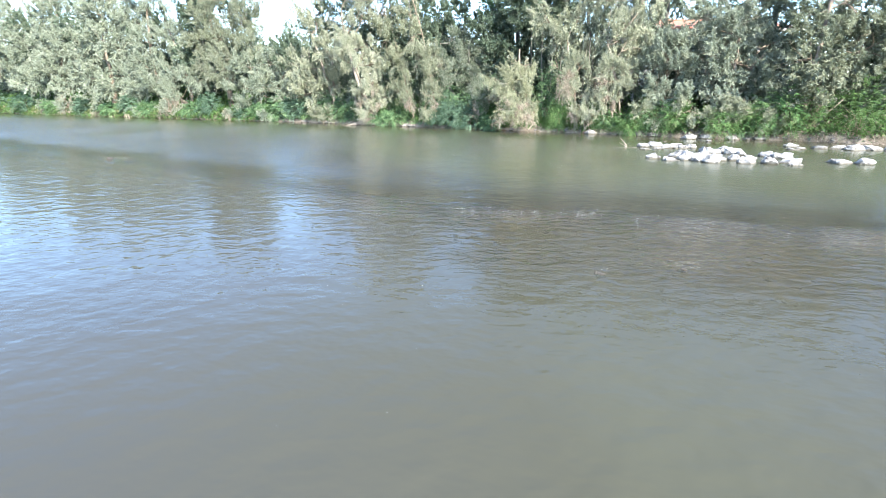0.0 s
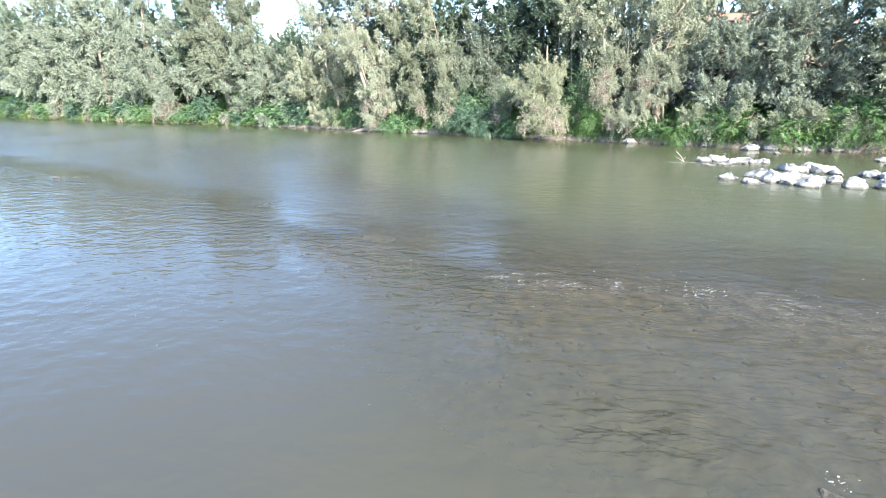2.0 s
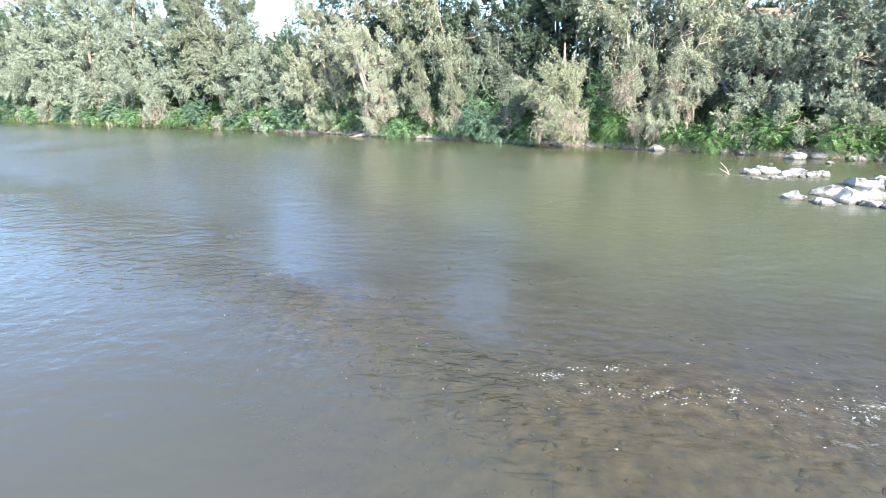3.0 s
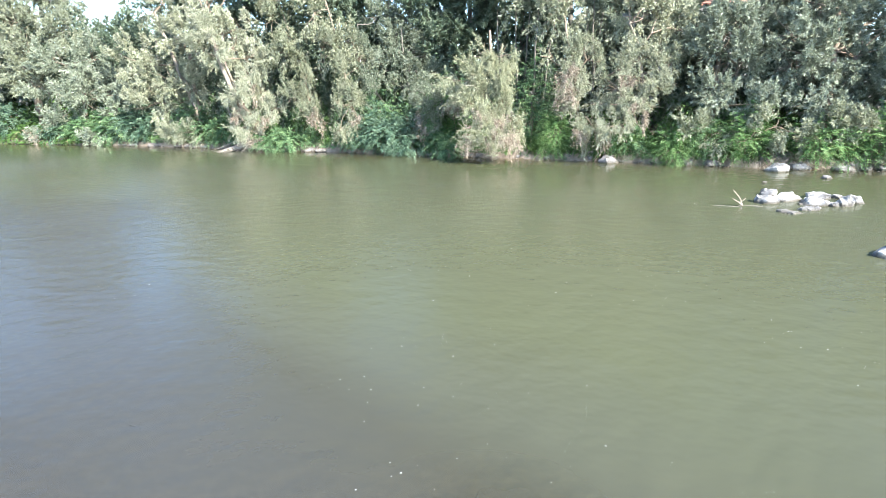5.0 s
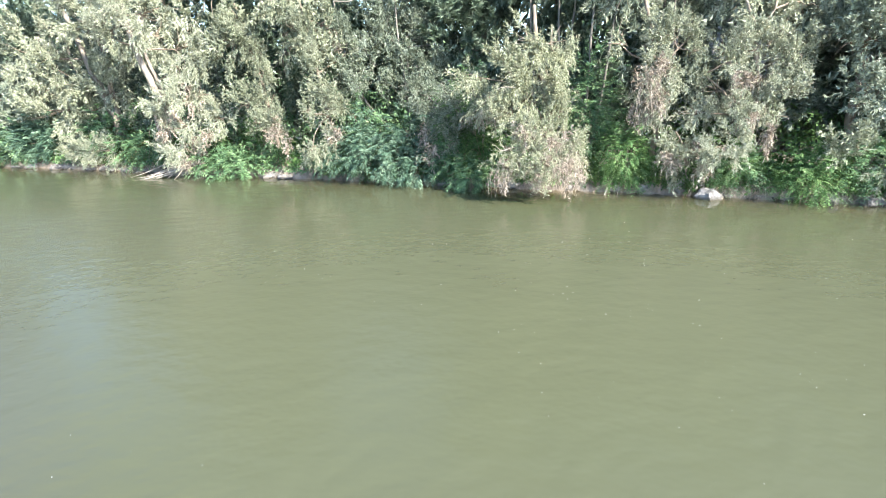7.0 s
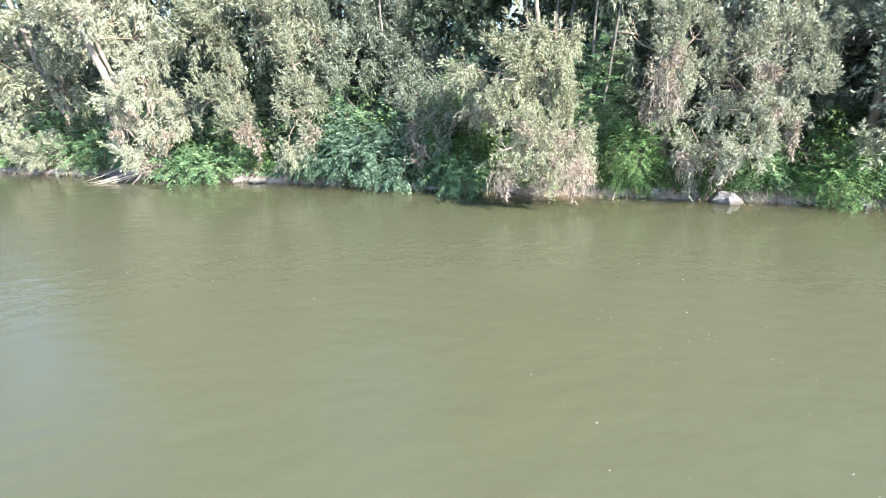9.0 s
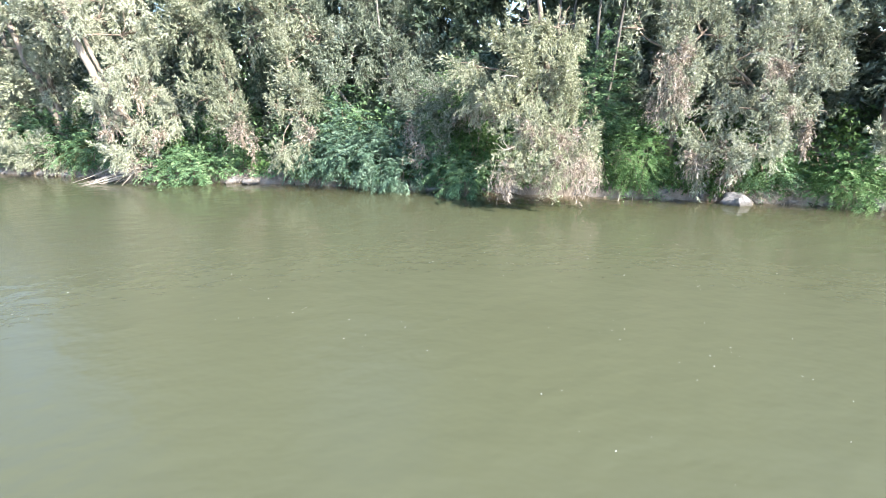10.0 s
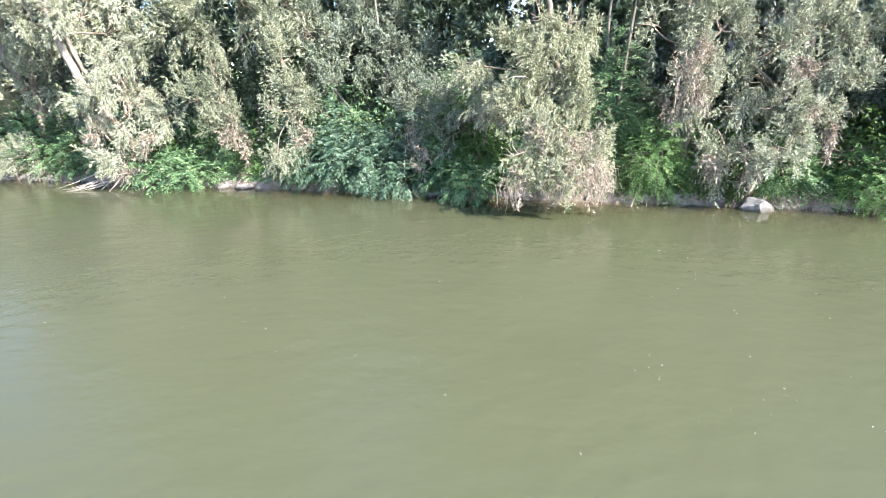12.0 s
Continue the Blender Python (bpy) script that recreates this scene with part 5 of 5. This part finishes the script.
shingle = new("shore_shingle", pebbles("shore_shingle", np.stack([x, y, np.maximum(ground_height(x, y), -0.06) + 0.02], -1), rng.uniform(0.06, 0.22, 260), 0.6, BANK_ROCK, False))
tagged(shingle, "grey and brown stones along the stony shore", "stones", kind="stuff")
for k, (a, b) in enumerate(SUNKEN):
    rock((a, b), 0.8, -0.12, 300 + k, BANK_ROCK, "dark stone just under the water", "sunken_stone", "sunken stones in the river")
for k, (a, b, w) in enumerate(((2.3, 7.8, 0.18), (3.6, 8.0, 0.16), (-13.6, 22.25, 0.4))):
    rock((a, b), w, 0.012, 330 + k, BANK_ROCK, "dark wet stone breaking the riffle", "river_stone", "stones in the riffle")

spots = []
for a, b, half, count in ((2.35, 7.95, 0.12, 9), (3.65, 8.12, 0.12, 9), (3.1, 11.75, 0.3, 60), (0.25, 12.35, 0.12, 34), (0.95, 12.5, 0.2, 30), (2.0, 11.95, 0.35, 60), (-13.6, 22.4, 0.4, 46), (-7.5, 18.1, 0.35, 20), (-4.0, 15.6, 0.5, 10), (5.2, 11.3, 0.6, 24), (1.3, 12.1, 0.3, 40)):
    # small broken crests: short wavering lines of bubbles, some in a V pointing downstream
    for _ in range(max(2, count // 3)):
        k = rng.integers(4, 13)
        s = rng.uniform(-1, 1, k)
        mid_x, mid_y, wide = a + rng.normal(0, half), b + rng.normal(0, half * 0.3), rng.uniform(0.04, 0.13)
        spots.append(np.stack([mid_x + s * wide + rng.normal(0, 0.02, k), mid_y + np.abs(s) * wide * rng.uniform(0, 0.8) + rng.normal(0, 0.035, k), np.full(k, 0.004)], -1))
drops = np.stack([rng.uniform(-2, 7, 260), np.zeros(260), np.full(260, 0.003)], -1)
drops[:, 1] = np.interp(drops[:, 0], RIFFLE_X, RIFFLE_Y) + rng.normal(0.1, 0.7, 260)
crest = np.concatenate(spots + [drops])
foam = new("riffle_foam", pebbles("riffle_foam", crest, 0.005 + 0.024 * rng.random(len(crest)) ** 3, 0.12, FOAM, slim=0.12, spin=1.6, rugged=0.45))
tagged(foam, "white foam on the riffle's crest", "foam", kind="stuff")
m = 2400
x = rng.uniform(-12, 10, m)
y = rng.uniform(4, 33, m)
streak = (wobble(x * 0.7 + y * 0.5, x * 0.2 - y * 0.3, 3.5, 81) > 0.1) & ((y > 12) | (rng.random(m) < 0.3))
bits = np.stack([x, y, np.full(m, 0.003)], -1)[streak]
rafts = bits[::9][rng.integers(0, len(bits[::9]), 420)] + np.stack([rng.normal(0, 0.35, 420), rng.normal(0, 0.22, 420), np.zeros(420)], -1)
bits = np.concatenate([bits, rafts])
flecks = new("floating_foam", pebbles("floating_foam", bits, (0.006 + 0.015 * rng.random(len(bits)) ** 2) * np.interp(bits[:, 1], [6, 26], [0.55, 1.0]), 0.15, FOAM, slim=0.3, spin=2.0))
tagged(flecks, "small white foam flecks drifting on the water", "foam", kind="stuff")


def deadwood(label, name, place, items, group="", mat=DEADWOOD):
    ob = thing(name, place, label, "branch", group)
    for pts, rad in items:
        part("stick", tubes_mesh("stick", [(pts, rad)], mat, 6), mat, ob)
    return ob


deadwood("bare bleached branch sticking out of the river", "dead_branch", (8.55, 26.2, 0), [
    ([(8.7, 26.0, -0.2), (8.6, 26.0, 0.06), (8.52, 25.98, 0.2), (8.4, 25.95, 0.3), (8.23, 25.9, 0.45)], [0.022, 0.02, 0.016, 0.013, 0.008]),
    ([(8.58, 25.98, 0.04), (8.42, 25.9, 0.12), (8.2, 25.85, 0.24)], [0.016, 0.013, 0.007]),
    ([(8.55, 26.0, 0.1), (8.64, 25.98, 0.16), (8.66, 25.96, 0.2)], [0.012, 0.01, 0.007])])
deadwood("dark drowned twigs at the foot of a bleached branch", "drowned_branch", (8.55, 26.0, -0.02), [
    ([(8.6, 26.0, 0.0), (8.85, 25.95, -0.004), (9.15, 25.9, -0.004)], [0.01, 0.009, 0.006]),
    ([(8.8, 25.95, 0.0), (8.98, 25.8, -0.002), (9.12, 25.75, -0.003)], [0.008, 0.01, 0.005]),
    ([(8.6, 26.0, 0.0), (8.3, 25.95, -0.006), (7.9, 26.0, -0.003)], [0.01, 0.01, 0.005]),
    ([(8.4, 25.95, 0.0), (8.15, 26.15, -0.004), (7.95, 26.2, -0.003)], [0.008, 0.01, 0.005]),
    ([(8.55, 25.98, 0.0), (8.4, 25.75, -0.003), (8.3, 25.6, -0.003)], [0.01, 0.01, 0.005])], mat=BARK_DARK)
deadwood("bare roots leaning from the bank into the water", "root_tangle", (6.9, 35.8, 0.1), [
    ([(7.1, 35.9, 0.4), (6.9, 35.7, 0.22), (6.55, 35.4, -0.05)], [0.026, 0.022, 0.012]),
    ([(7.3, 35.8, 0.3), (7.15, 35.6, 0.15), (6.95, 35.35, -0.05)], [0.016, 0.012, 0.007]),
    ([(8.35, 35.2, 0.8), (8.3, 35.0, 0.35), (8.3, 34.85, -0.05)], [0.014, 0.012, 0.007])])
deadwood("bare bleached twigs jutting from the willow bush", "dead_branch", (3.6, 35.6, 1.5), [
    ([(4.1, 35.6, 1.45), (3.7, 35.3, 1.5), (3.4, 35.15, 1.42), (3.15, 35.05, 1.62)], [0.016, 0.013, 0.01, 0.005]),
    ([(3.5, 35.2, 1.46), (3.3, 35.05, 1.66), (3.25, 34.95, 1.8)], [0.01, 0.008, 0.004]),
    ([(4.0, 35.5, 1.15), (3.6, 35.2, 1.1), (3.2, 35.05, 1.12)], [0.012, 0.01, 0.004]),
    ([(4.1, 36.0, 3.0), (3.6, 35.5, 3.05), (3.3, 35.3, 3.0)], [0.014, 0.011, 0.005])])
roots = []
for k in range(38):
    turn = math.radians(rng.uniform(172, 262))
    far = rng.uniform(0.6, 2.1) * (1.0 if turn < 3.6 else 0.55)
    s = np.array([-6.0 + rng.normal() * 0.16, 43.7 + rng.normal() * 0.12, 0.42 + rng.normal() * 0.1])
    e = np.array([s[0] + far * math.cos(turn), s[1] + 0.5 * far * math.sin(turn), -0.02 + 0.06 * rng.random()])
    bend = rng.normal(size=(2, 3)) * np.array([0.07, 0.07, 0.035])
    roots.append(([s, s * 0.65 + e * 0.35 + bend[0], s * 0.3 + e * 0.7 + bend[1], e], np.array([0.034, 0.026, 0.016, 0.006]) * rng.uniform(0.45, 1.15)))
for k in range(7):
    s = np.array([-7.2 + 0.22 * k + rng.normal() * 0.1, 44.2 - 0.05 * k, 2.3 - 0.18 * k])
    e = s + np.array([0.05 + rng.normal() * 0.25, -0.15, -1.3 + 0.1 * k])
    roots.append(([s, (s + e) / 2 + rng.normal(size=3) * 0.12, e], [0.02, 0.016, 0.008]))
deadwood("fan of bleached roots lying at the waterline", "driftwood", (-6.9, 44.1, 0.1), roots)

# the house behind the trees
ROOF = bark_material("red_roof_tile", (0.3, 0.12, 0.08), (0.42, 0.2, 0.14))
PLASTER = bark_material("grey_plaster", (0.24, 0.23, 0.22), (0.32, 0.31, 0.3))


def box(x0, x1, y0, y1, z0, z1):
    bm = bmesh.new()
    bmesh.ops.create_cube(bm, size=1)
    for v in bm.verts:
        v.co = Vector(((x0 + x1) / 2 + v.co.x * (x1 - x0), (y0 + y1) / 2 + v.co.y * (y1 - y0), (z0 + z1) / 2 + v.co.z * (z1 - z0)))
    return bm


house = thing("house", (20.5, 48.0, 1.4), "grey plastered house with a red tiled roof behind the trees", "house")
for x0, x1, y0, y1 in ((15.5, 25.5, 44.0, 44.3), (15.5, 25.5, 51.7, 52.0), (15.5, 15.8, 44.3, 51.7), (25.2, 25.5, 44.3, 51.7)):
    part("wall", box(x0, x1, y0, y1, 1.2, 7.0), PLASTER, house)
for s in (-1, 1):
    bm = box(14.9, 26.1, -2.6, 2.6, -0.12, 0.12)
    for q in bm.verts:
        q.co = Vector((q.co.x, 48.0 + s * 2.3 + q.co.y, 7.5 - s * q.co.y * 0.2 + q.co.z))
    part("roof", bm, ROOF, house)
part("eave", box(14.9, 26.1, 42.95, 43.08, 6.7, 6.95), PLASTER, house, "pale eave board")
for x0 in (16.8, 19.6, 22.4):
    win = part("window", box(x0, x0 + 1.1, 43.95, 43.99, 5.0, 6.3), BARK_DARK, house)
    part("sill", box(x0 - 0.06, x0 + 1.16, 43.86, 43.99, 4.92, 4.99), PLASTER, win)
